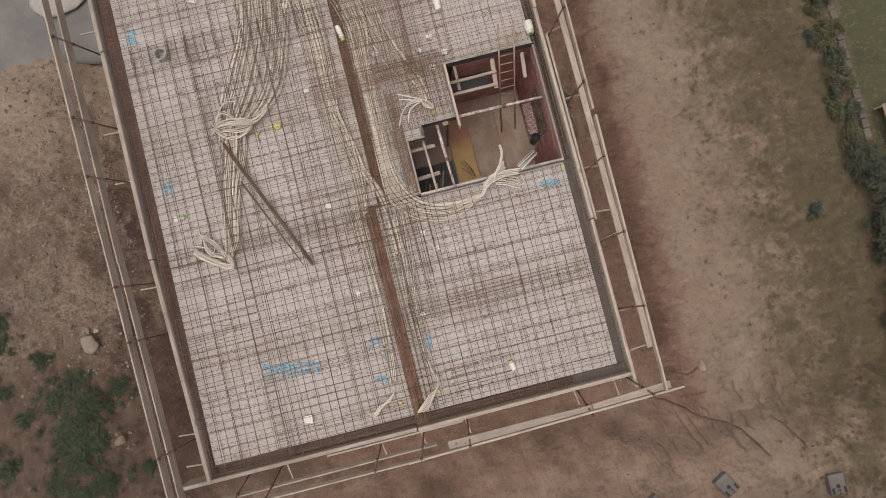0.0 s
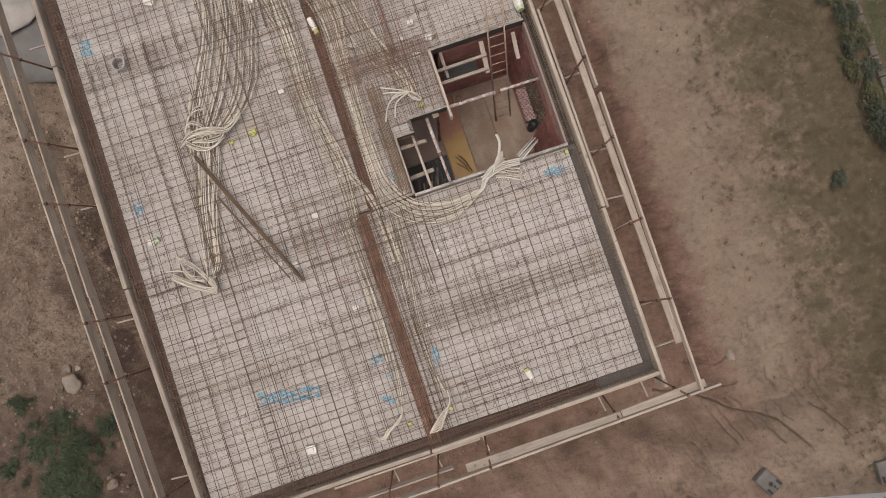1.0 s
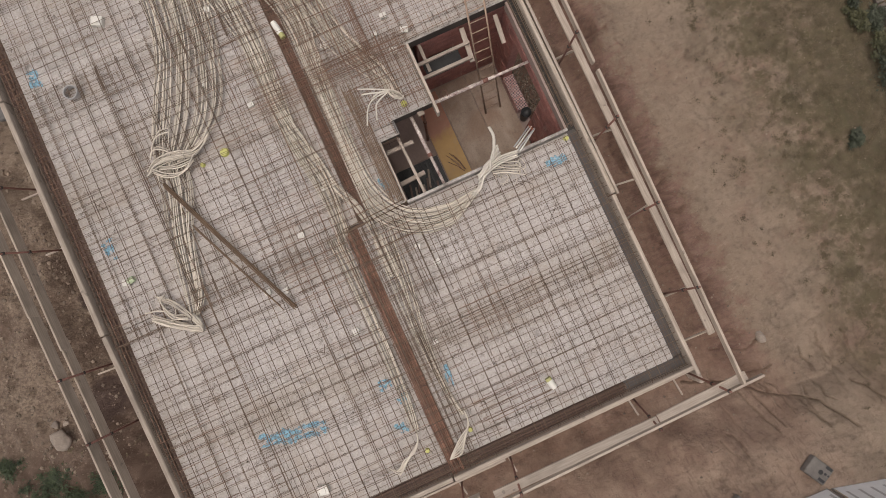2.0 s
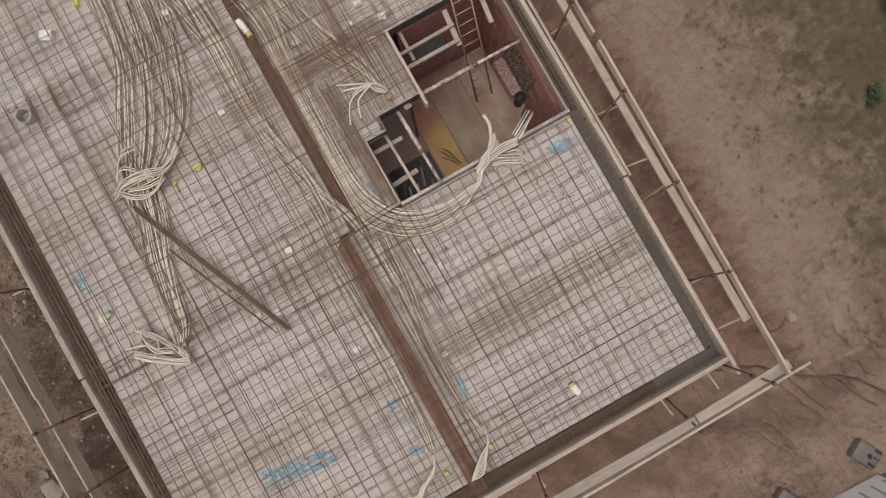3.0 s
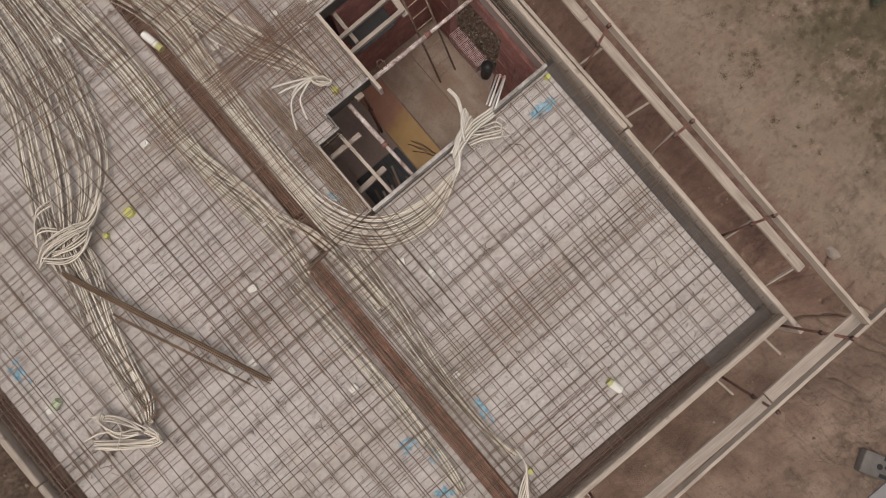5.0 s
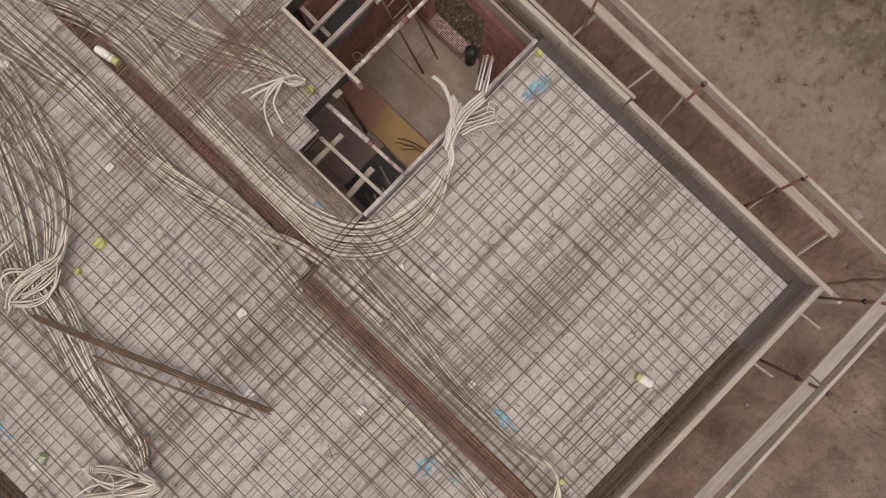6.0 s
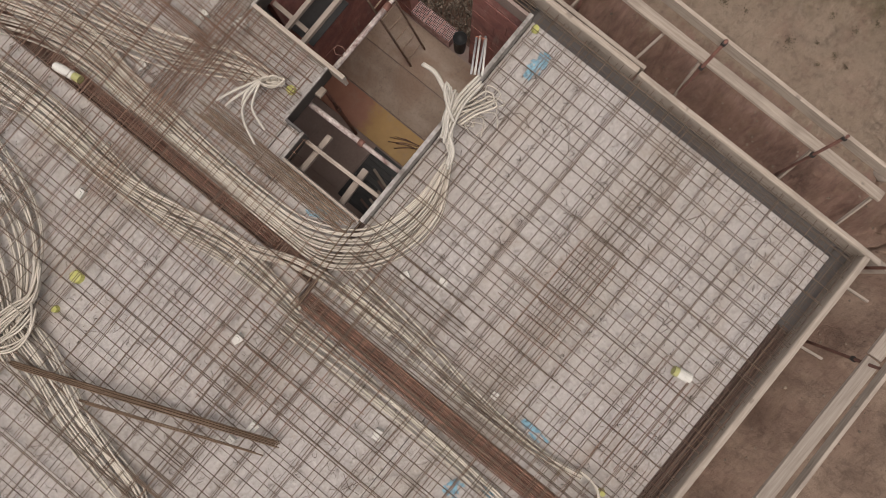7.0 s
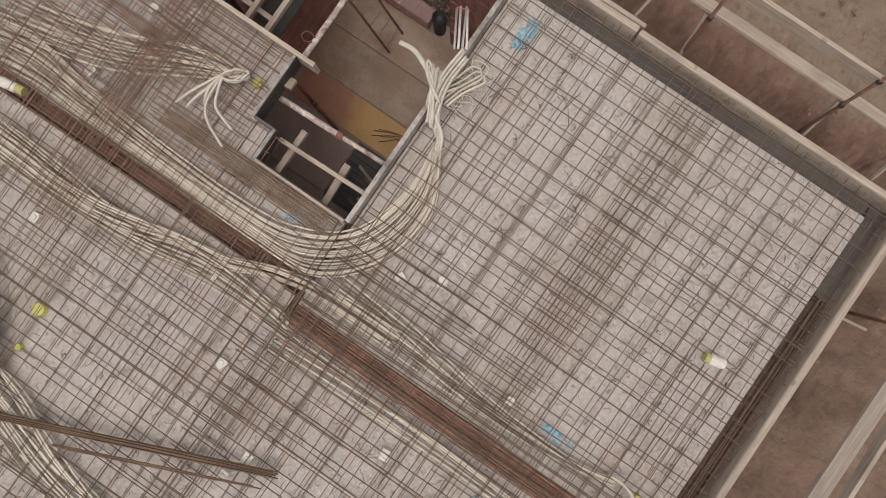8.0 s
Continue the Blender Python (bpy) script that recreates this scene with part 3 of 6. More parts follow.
def rill_lines():
    """Erosion channels: one long one off the corner, many short ones down the slope and in the bank."""
    rr = random.Random(11)
    lines = [([(0.9, -1.5), (1.25, -1.65), (1.7, -1.82), (2.06, -2.06), (2.3, -2.3), (2.55, -2.46), (2.9, -2.6), (3.14, -2.77), (3.2, -2.95), (3.3, -3.12), (3.41, -3.38)], 0.13, 0.026),
             ([(1.85, -2.0), (1.89, -2.37), (1.93, -2.5), (1.96, -2.70), (2.05, -2.95)], 0.1, 0.02), ([(2.1, -2.2), (2.12, -2.43), (2.18, -2.6), (2.22, -2.92)], 0.1, 0.02),
             ([(2.8, -2.6), (2.85, -2.9), (2.95, -3.15)], 0.1, 0.02), ([(4.0, -2.7), (4.21, -2.96), (4.28, -3.2), (4.36, -3.43)], 0.1, 0.02),
             ([(2.3, -1.25), (2.53, -1.23), (2.8, -1.1)], 0.1, 0.025), ([(2.2, -1.9), (2.44, -1.84), (2.7, -1.8)], 0.1, 0.025)]
    for _ in range(22):
        x, y = rr.uniform(0.8, 4.5), rr.uniform(-3.2, -1.3)
        pts = [(x, y)]
        for _ in range(rr.choice((2, 3, 4))):
            x, y = x + rr.uniform(-0.10, 0.12), y - rr.uniform(0.10, 0.22)
            pts.append((x, y))
        lines.append((pts, rr.uniform(0.04, 0.09), rr.uniform(0.018, 0.028)))
    for _ in range(36):
        x, y = rr.uniform(1.7, 2.2), rr.uniform(-1.2, 9.0)
        pts = [(x, y)]
        for _ in range(rr.choice((2, 3))):
            x, y = x + rr.uniform(0.10, 0.28), y + rr.uniform(-0.10, 0.10)
            pts.append((x, y))
        lines.append((pts, rr.uniform(0.04, 0.10), rr.uniform(0.03, 0.045)))
    for _ in range(50):
        x, y, a = rr.uniform(3.2, 7.0), rr.uniform(-3.0, 8.0), rr.uniform(-0.4, 0.6)
        pts = [(x + 0.14 * i * math.cos(a), y + 0.14 * i * math.sin(a) + rr.uniform(-0.05, 0.05)) for i in range(4)]
        lines.append((pts, rr.uniform(0.015, 0.04), rr.uniform(0.03, 0.05)))
    out = []
    for pts, depth, wide in lines:
        fine = [pts[0]]
        for (ax, ay), (bx, by) in zip(pts, pts[1:]):
            n = max(1, int(math.hypot(bx - ax, by - ay) / 0.07))
            for j in range(1, n + 1):
                w = 0.0 if j == n else 0.018
                fine.append((ax + (bx - ax) * j / n + rr.uniform(-w, w), ay + (by - ay) * j / n + rr.uniform(-w, w)))
        out.append((fine, depth, wide * (0.6 if pts[0][1] < -1.0 else 1.0)))
    return out


RILLS = rill_lines()


def rills(x, y):
    out = np.zeros(np.broadcast(x, y).shape)
    for pts, depth, wide in RILLS:
        px, py = [p[0] for p in pts], [p[1] for p in pts]
        near = (x > min(px) - 0.2) & (x < max(px) + 0.2) & (y > min(py) - 0.2) & (y < max(py) + 0.2)
        if not near.any():
            continue
        gx, gy = x[near], y[near]
        best = np.full(gx.shape, 9.0)
        for (ax, ay), (bx, by) in zip(pts, pts[1:]):
            u = np.clip(((gx - ax) * (bx - ax) + (gy - ay) * (by - ay)) / ((bx - ax) ** 2 + (by - ay) ** 2), 0, 1)
            best = np.minimum(best, np.hypot(gx - ax - u * (bx - ax), gy - ay - u * (by - ay)))
        out[near] = np.maximum(out[near], depth * np.exp(-((best / wide) ** 2)))
    return out


def ground_z(x, y):
    x, y = np.atleast_1d(np.asarray(x, float)), np.atleast_1d(np.asarray(y, float))
    wob = 0.5 * bumps(x, y, 1.1, 3) + 0.25 * bumps(x, y, 0.45, 4)
    z = -0.35 + 0.0 * x
    z = z + 0.50 * sm(x + 1.3 * wob, 1.75, 2.5)
    z = np.maximum(z, -0.35 + 1.5 * sm(-y + wob, 1.3, 3.9))
    z = np.maximum(z, -0.35 + 0.9 * sm(-x + 1.2 * wob, 9.9, 12.0) * sm(-y + 1.2 * wob, -10.0, -8.6) + 0 * x)
    z = np.maximum(z, -0.35 + 0.6 * sm(-x + wob, 9.9, 11.5))
    lump = sm(-x, 10.0, 11.0) * sm(10.0 - y, 0.0, 1.0)
    z = z + (0.12 + 0.2 * lump) * bumps(x, y, 0.9, 5) + 0.06 * bumps(x, y, 0.33, 6) + (0.035 + 0.09 * lump) * bumps(x, y, 0.16, 7)
    z = z - rills(x, y)
    inside = (sm(x, -9.2, -8.9) * sm(0.6 - x, 0.0, 0.2) * sm(y, -0.8, -0.5))
    return z * (1 - inside) - 0.35 * inside


def build_ground():
    xs, ys = steps(-900, 900, -15.5, 9.5, 0.043), steps(-900, 900, -5.5, 13.5, 0.043)
    # a closer grid where the rain has cut the slope
    xs, ys = np.sort(np.r_[xs, xs[(xs > 0.7) & (xs < 4.6)] + 0.0215]), np.sort(np.r_[ys, ys[(ys > -3.6) & (ys < -1.1)] + 0.0215])
    gx, gy = np.meshgrid(xs, ys, indexing="ij")
    gz = ground_z(gx, gy)
    far = np.maximum(np.abs(gx + 2.5) - 16, np.abs(gy - 4) - 14)
    gz = gz * (1 - sm(far, 0, 30))
    nx, ny = gx.shape
    idx = np.arange(nx * ny).reshape(nx, ny)
    faces = np.stack([idx[:-1, :-1], idx[1:, :-1], idx[1:, 1:], idx[:-1, 1:]], -1).reshape(-1, 4)
    ob = link_mesh("ground", np.stack([gx, gy, gz], -1).reshape(-1, 3).tolist(), faces.tolist(), M_GROUND, None, True)
    # per-point mask that paints the slope channels darker with depth
    channel_mask = ob.data.attributes.new("channel_shade", "FLOAT", "POINT")
    channel_mask.data.foreach_set("value", (np.clip((rills(gx, gy) - 0.035) / 0.09, 0, 1) * sm(-gy, 1.2, 1.5)).astype(np.float32).ravel())
    tagged(ob, "bare brown and pale clay building ground with weeds", "ground", kind="structure")


build_ground()

# smooth paved yard at the north-west
bm = bmesh.new()
er = random.Random(19)
edge = [(-40.0, 10.9)] + [(x, 10.2 + 0.15 * (-9.4 - x) / 1.6 + 0.10 * math.sin(2.1 * x) + er.uniform(-0.03, 0.03)) for x in np.arange(-14.0, -9.15, 0.12)]
rows = [[bm.verts.new((x, y + d if d < 5 else 40.0, z)) for x, y in edge] for d, z in ((0.0, 0.0), (0.0, 0.17), (0.35, 0.27), (0.9, 0.36), (2.0, 0.40), (9.0, 0.40))]
for p, q in zip(rows, rows[1:]):
    for i in range(len(edge) - 1):
        bm.faces.new((p[i], p[i + 1], q[i + 1], q[i]))
bmesh.ops.recalc_face_normals(bm, faces=bm.faces)
tagged(part("pavement", bm, M_ASPHALT, None, "", True), "smooth grey paved yard beside the spoil heap", "pavement", kind="structure")

# ---- the shell under the deck ----
XL, XR, YN = -8.50, 0.0, 13.0          # deck edges
BEAM_L, BEAM_R = -4.28, -4.06          # middle beam, south part
TR_L, TR_R = -3.99, -3.80              # middle beam, north part
Z = 3.0                                # top of the deck
floor_slab = box("floor", XL - 0.2, XR + 0.22, -0.23, YN, -0.45, 0.085, M_FLOOR)
tagged(floor_slab, "grey concrete ground floor slab", "floor", kind="structure")


def wall(name, x0, x1, y0, y1, z0, z1, label="red hollow brick wall below the deck"):
    ob = box(name, x0, x1, y0, y1, z0, z1, M_MORTAR)
    return tagged(ob, label, "wall", kind="structure")


def pierced_wall(name, x0, x1, y0, y1, gaps, doors=()):
    """A wall in one mesh with openings right through it; window gaps are added to let light in."""
    bm = bmesh.new()
    along_y = (y1 - y0) > (x1 - x0)
    a0, a1 = (y0, y1) if along_y else (x0, x1)
    holes = sorted([(*g, 0.95, 2.25) for g in gaps] + list(doors))
    cuts = [a0] + [v for g in holes for v in g[:2]] + [a1]
    for i, (p, q) in enumerate(zip(cuts, cuts[1:])):
        for z0, z1 in (((0.085, 2.58),) if i % 2 == 0 else ((0.085, holes[i // 2][2]), (holes[i // 2][3], 2.58))):
            if z1 - z0 < 0.01:
                continue
            add_box(bm, *((x0, x1, p, q) if along_y else (p, q, y0, y1)), z0, z1)
    return tagged(part(name, bm, M_MORTAR), "red hollow brick wall below the deck, light openings added", "wall", kind="structure")


wall_east = pierced_wall("wall_east", 0.022, 0.2, -0.2, YN, ((1.2, 2.8), (8.4, 10.0)), ((5.22, 6.42, 0.085, 2.30),))
# unseen outer walls; they keep the space under the deck dark
pierced_wall("wall_west", XL - 0.2, XL - 0.01, -0.2, YN, ((1.2, 2.6), (5.0, 6.4), (8.8, 10.2)))
pierced_wall("wall_south", XL - 0.01, 0.012, -0.2, -0.02, ((-7.4, -5.6), (-3.2, -1.2)))
pierced_wall("wall_north", XL - 0.01, 0.012, YN - 0.2, YN, ((-7.4, -5.6), (-3.0, -1.2)))
wall_stair = wall("wall_stair", -1.75, 0.012, 6.93, 7.1, 0.085, 2.9)
wall("wall_middle", -4.15, -3.95, -0.02, YN - 0.2, 0.085, 2.5)

# ---- the deck: precast planks ----
deck = empty("deck", "pale grey precast concrete plank deck with spots and stains", "deck")
deck["kind"] = "structure"


def plank(x0, x1, y0, y1):
    bm = bmesh.new()
    add_box(bm, x0 + 0.003, x1 - 0.003, y0 + 0.003, y1 - 0.003, Z - 0.07, Z + rng.uniform(-0.002, 0.002), 0.006)
    part("plank", bm, M_DECK, deck)


for y0, y1 in ((0, 2.4), (2.4, 4.40), (4.40, 6.8), (6.8, 9.2), (9.2, 11.6), (11.6, YN - 0.2)):
    plank(XL, (BEAM_L if y1 <= 4.5 else TR_L), y0, y1)
for y0, y1 in ((0, 2.15), (2.15, 4.33)):
    plank(BEAM_R, XR, y0, y1)
plank(TR_R, -3.06, 4.40, 5.50)
plank(TR_R, -2.72, 5.50, 5.78)
plank(TR_R, -1.92, 5.78, 6.92)
for y0, y1 in ((6.92, 9.3), (9.3, 11.7), (11.7, YN - 0.2)):
    plank(TR_R, XR, y0, y1)

# beam troughs: dark form plywood, open above
trough = empty("beam_trough", "dark plywood beam forms sunk between the deck planks", "formwork")
trough["kind"] = "structure"


def gutter(x0, x1, y0, y1, z0, mat_floor, mat_side=None):
    along_y = (y1 - y0) > (x1 - x0)
    box("trough_floor", x0, x1, y0, y1, z0 - 0.02, z0, mat_floor, trough)
    for k in (0, 1):
        if along_y:
            xx = (x0 - 0.018, x0) if k == 0 else (x1, x1 + 0.018)
            box("trough_side", xx[0], xx[1], y0, y1, z0 - 0.02, Z - 0.075, mat_side or mat_floor, trough)
        else:
            yy = (y0 - 0.018, y0) if k == 0 else (y1, y1 + 0.018)
            box("trough_side", x0, x1, yy[0], yy[1], z0 - 0.02, Z - 0.075, mat_side or mat_floor, trough)


gutter(BEAM_L, BEAM_R, 0.0, 4.33, 2.962, M_PLYRED)
gutter(TR_L, TR_R, 4.40, YN - 0.2, 2.78, M_PLYRED)
gutter(-4.30, -3.07, 4.335, 4.395, 2.86, M_PLY)
gutter(XR, 0.17, -0.02, 4.36, 2.93, M_PLYGREY)
gutter(XR, 0.17, 4.36, YN, 2.90, M_PLYDARK)
gutter(XL - 0.27, XL, -0.02, YN, 2.91, M_PLY)
gutter(XL, -0.95, -0.20, 0.0, 2.89, M_PLY)
gutter(-0.95, 0.17, -0.20, 0.0, 2.93, M_PLYGREY)

# ---- edge forms: pale timber on edge round the deck ----
def edge_board(x0, y0, x1, y1, w, z0, z1, mat, label):
    """A board on edge from one point to another, slightly rounded."""
    a, b = Vector((x0, y0, 0)), Vector((x1, y1, 0))
    d = b - a
    bm = bmesh.new()
    add_box(bm, -w / 2, w / 2, 0, d.length, z0, z1, min(0.02, w * 0.25))
    if mat in (M_EDGE_X, M_BOARD_X):
        # lay the grain along x: the mesh itself runs along x
        bmesh.ops.rotate(bm, verts=bm.verts, cent=(0, 0, 0), matrix=Matrix.Rotation(radians(-90), 3, "Z"))
        ang = math.atan2(d.y, d.x)
    else:
        ang = math.atan2(d.y, d.x) - radians(90)
    ob = part("edge_board", bm, mat)
    ob.matrix_world = Matrix.Translation(a) @ Matrix.Rotation(ang, 4, "Z")
    return tagged(ob, label, "formwork board", "edge boards round the deck")


ELBL = "pale timber form board on edge along the deck rim"
for y0, y1, dx in ((-0.53, 3.0, 0.0), (3.02, 7.6, 0.015), (7.62, 12.9, 0.0)):
    edge_board(0.222 + dx, y0, 0.222 - dx, y1, 0.075, 2.62, 3.185, M_EDGE, ELBL)
edge_board(0.305, 2.98, 0.305, 7.0, 0.05, 2.95, 3.18, M_EDGE, ELBL)
for y0, y1, xa, xb in ((-0.28, 4.4, -8.58, -8.74), (4.42, 8.9, -8.75, -8.79), (8.92, 12.9, -8.80, -8.83)):
    edge_board(xa - 0.02, y0, xb - 0.02, y1, 0.09, 2.62, 3.20, M_EDGE, ELBL)
for x0, x1, dy in ((-9.25, -4.3, 0.0), (-4.28, 0.19, 0.012)):
    edge_board(x0, -0.25 - dy, x1, -0.25 + dy, 0.08, 2.62, 3.185, M_EDGE_X, ELBL)
edge_board(-6.2, -0.325, -3.36, -0.318, 0.04, 2.95, 3.17, M_EDGE_X, ELBL)

# ---- guard rail round the deck: tube posts with two boards ----
def guard_board(name, p, q, tall, thick, lean, mat, label):
    a, b = Vector(p), Vector(q)
    d = b - a
    bm = bmesh.new()
    along_x = mat is M_BOARD_X
    if along_x:
        add_box(bm, 0, d.length, -thick / 2, thick / 2, -tall, 0, 0.005)
    else:
        add_box(bm, -thick / 2, thick / 2, 0, d.length, -tall, 0, 0.005)
    ob = part(name, bm, mat)
    ang = math.atan2(d.y, d.x) - (0 if along_x else radians(90))
    tilt = Matrix.Rotation(radians(lean), 4, "X" if along_x else "Y")
    rise = math.atan2(d.z, math.hypot(d.x, d.y))
    up = Matrix.Rotation(-rise if along_x else rise, 4, "Y" if along_x else "X")
    ob.matrix_world = Matrix.Translation(a) @ Matrix.Rotation(ang, 4, "Z") @ up @ tilt
    return tagged(ob, label, "guard board", "guard boards round the deck")


GTOP = "long weathered timber guard board fixed high on tube posts"
GMID = "weathered timber guard board fixed at knee height on posts"
# east
guard_board("guard_board", (0.52, 5.0, 4.20), (0.54, 9.2, 4.20), 0.14, 0.04, 0, M_BOARD, GTOP)
guard_board("guard_board", (0.46, -0.46, 4.25), (0.54, 4.88, 4.18), 0.14, 0.04, 0, M_BOARD, GTOP)
guard_board("guard_board", (0.55, 0.28, 3.66), (0.56, 4.6, 3.66), 0.035, 0.12, 8, M_BOARD, GMID)
guard_board("guard_board", (0.55, 4.4, 3.70), (0.55, 9.0, 3.66), 0.035, 0.12, 8, M_BOARD, GMID)
# south
guard_board("guard_board", (-4.5, -0.60, 4.15), (0.8, -0.47, 4.20), 0.10, 0.04, 0, M_BOARD_X, GTOP)
guard_board("guard_board", (-3.72, -0.522, 3.90), (-0.90, -0.522, 3.90), 0.04, 0.145, 0, M_BOARD_X, GMID)
guard_board("guard_board", (-0.88, -0.512, 3.90), (0.62, -0.42, 4.02), 0.04, 0.145, 0, M_BOARD_X, GMID)
guard_board("guard_board", (-9.2, -0.60, 4.12), (-4.0, -0.60, 4.14), 0.18, 0.03, 0, M_BOARD_X, GTOP)
guard_board("guard_board", (-8.8, -0.52, 3.74), (-3.95, -0.50, 3.74), 0.18, 0.03, 0, M_BOARD_X, GMID)
# west
guard_board("guard_board", (-8.92, -0.7, 4.22), (-9.11, 5.2, 4.22), 0.24, 0.03, 0, M_BOARD, GTOP)
guard_board("guard_board", (-9.10, 5.0, 4.24), (-9.28, 11.5, 4.24), 0.24, 0.03, 0, M_BOARD, GTOP)
guard_board("guard_board", (-8.97, -0.6, 3.75), (-9.14, 4.6, 3.75), 0.24, 0.03, 0, M_BOARD, GMID)
guard_board("guard_board", (-9.13, 4.4, 3.78), (-9.26, 11.5, 3.78), 0.24, 0.03, 0, M_BOARD, GMID)


def guard_post(base, tip):
    thing = empty("guard_post", "rusty steel tube guard post clamped to the form edge", "guard post", "guard posts round the deck", base)
    b, t = Vector((0, 0, 0)), Vector(tip) - Vector(base)
    v, f = tube_data([b, t * 0.5, t], 0.018, 8)
    link_mesh("tube", v.tolist(), f, M_STEEL, thing, True)
    for k in (0.06, 0.62, 0.965):
        bm = bmesh.new()
        add_box(bm, -0.024, 0.024, -0.024, 0.024, -0.02, 0.02, 0.004)
        bmesh.ops.translate(bm, vec=t * k, verts=bm.verts)
        part("clamp", bm, M_CLAMP, thing)
    return thing


for y in (8.6, 7.05, 5.55, 4.07, 2.59, 1.155):
    guard_post((0.345 if y > 2.9 else 0.285, y - 0.08, 2.9), (0.478, y, 4.24))
guard_post((0.10, -0.31, 2.9), (0.20, -0.46, 4.28))
for x in (-0.98, -3.32, -4.25, -5.14, -7.22, -7.9):
    guard_post((x + 0.05, -0.37 if -6.2 < x < -3.36 else -0.31, 2.9), (x, -0.575, 4.2))
for y in (10.6, 8.9, 7.25, 6.08, 3.91, 2.84, 0.63):
    xb = np.interp(y, (-0.28, 4.4, 8.9, 12.9), (-8.60, -8.76, -8.81, -8.85)) - 0.066
    guard_post((xb, y + 0.03, 2.9), (np.interp(y, (-0.7, 5.2, 11.5), (-8.90, -9.08, -9.24)), y, 4.27))


def strut(p, q):
    a, b = Vector(p), Vector(q)
    d = b - a
    bm = bmesh.new()
    add_box(bm, 0, d.length, -0.014, 0.014, -0.018, 0.018, 0.004)
    ob = part("formwork_strut", bm, M_EDGE_X)
    ob.matrix_world = Matrix.Translation(a) @ d.to_track_quat("X", "Z").to_matrix().to_4x4()
    tagged(ob, "short pale timber strut bracing the edge form", "strut", "struts along the deck rim")


for ya, yb in ((8.45, 8.30), (7.05, 6.92), (5.60, 5.46), (4.09, 3.99), (3.14, 3.08), (2.52, 2.60), (1.03, 1.12), (0.21, 0.34)):
    strut((0.335 if ya > 2.9 else 0.268, ya, 3.03), (0.50, yb, 3.60))
for xa, xb in ((-0.17, -0.14), (-1.02, -0.97), (-3.31, -3.27), (-4.25, -4.20), (-5.08, -5.04), (-7.05, -7.0)):
    strut((xa, -0.345 if -6.2 < xa < -3.36 else -0.295, 3.03), (xb, -0.62, 3.02))
for y in (9.46, 7.22, 6.14, 3.85, 0.74, 0.10):
    xb = np.interp(y, (-0.28, 4.4, 8.9, 12.9), (-8.60, -8.76, -8.81, -8.85)) - 0.05
    strut((xb, y, 3.03), (xb - 0.40, y + 0.03, 3.0))

# ---- reinforcement ----
def bar_points(p, q, sway, k):
    """Points of a slightly bent bar."""
    p, q = np.array(p, float), np.array(q, float)
    n = max(2, int(np.linalg.norm(q - p) / 0.9) + 1)
    u = np.linspace(0, 1, n)[:, None]
    out = p + (q - p) * u
    ph = rng.uniform(0, 6.28)
    wave = sway * np.sin(ph + k * np.linspace(0, 5, n))
    side = np.array((-(q - p)[1], (q - p)[0], 0.0))
    side /= np.linalg.norm(side) + 1e-9
    out += side * wave[:, None]
    out[:, 2] += 0.4 * sway * np.cos(ph + 1.7 * k * np.linspace(0, 5, n))
    return out


def rebar_mesh(x0, x1, y0, y1, dx, dy, z, r1, r2, label, skip=0.0, mat=None, twin=0.0):
    """One welded mat: bars along y every dx, bars along x every dy."""
    thing = empty("reinforcement_mesh", label, "rebar mesh", "mesh mats on the deck", (x0, y0, z))
    base = np.array((x0, y0, z))
    turn = rng.uniform(-0.004, 0.004)
    nx, ny = int((x1 - x0) / dx), int((y1 - y0) / dy)
    ox, oy = rng.uniform(0.2, 0.8) * (x1 - x0 - nx * dx), rng.uniform(0.2, 0.8) * (y1 - y0 - ny * dy)
    for i in range(nx + 1):
        x = x0 + ox + i * dx + rng.uniform(-0.012, 0.012)
        if rng.random() < skip:
            continue
        for gap in (0.0, rng.uniform(0.018, 0.04)) if rng.random() < twin else (0.0,):
            a, b = y0 + rng.uniform(-0.03, 0.03), y1 + rng.uniform(-0.03, 0.03)
            v, f = tube_data(bar_points((x + gap - turn * (b - a), a, z), (x + gap + turn * (b - a), b, z), 0.007, 1.0) - base, r1, 4)
            link_mesh("bar", v.tolist(), f, mat or M_BAR, thing)
    for j in range(ny + 1):
        y = y0 + oy + j * dy + rng.uniform(-0.012, 0.012)
        if rng.random() < skip:
            continue
        for gap in (0.0, rng.uniform(0.018, 0.035)) if rng.random() < twin else (0.0,):
            a, b = x0 + rng.uniform(-0.03, 0.03), x1 + rng.uniform(-0.03, 0.03)
            v, f = tube_data(bar_points((a, y + gap + turn * (b - a), z + r1 + r2), (b, y + gap - turn * (b - a), z + r1 + r2), 0.007, 1.0) - base, r2, 4)
            link_mesh("bar", v.tolist(), f, mat or M_BAR, thing)
    return thing


LOW = "dark rusty steel mesh mat lying low on the concrete planks"
HIGH = "dark rusty steel mesh mat raised over girders and conduits"
# fields: the western deck, the south-east deck and the parts round the stair opening
for y0 in np.arange(-0.2, 12.0, 2.15):
    for xa, xb in ((XL - 0.17, -4.22),):
        rebar_mesh(xa, xb, y0, min(y0 + 2.4, 12.7), 0.36, 0.30, Z + 0.022, 0.0036, 0.0030, LOW)
for k, y0 in enumerate(np.arange(-0.2, 12.0, 4.3)):
    for xa, xb in ((XL - 0.17, -6.9), (-7.1, -3.75)):
        rebar_mesh(xa, xb, y0, min(y0 + 4.75, 12.7), 0.195, 0.165, Z + 0.115, 0.0060, 0.0043, HIGH, twin=0.28)
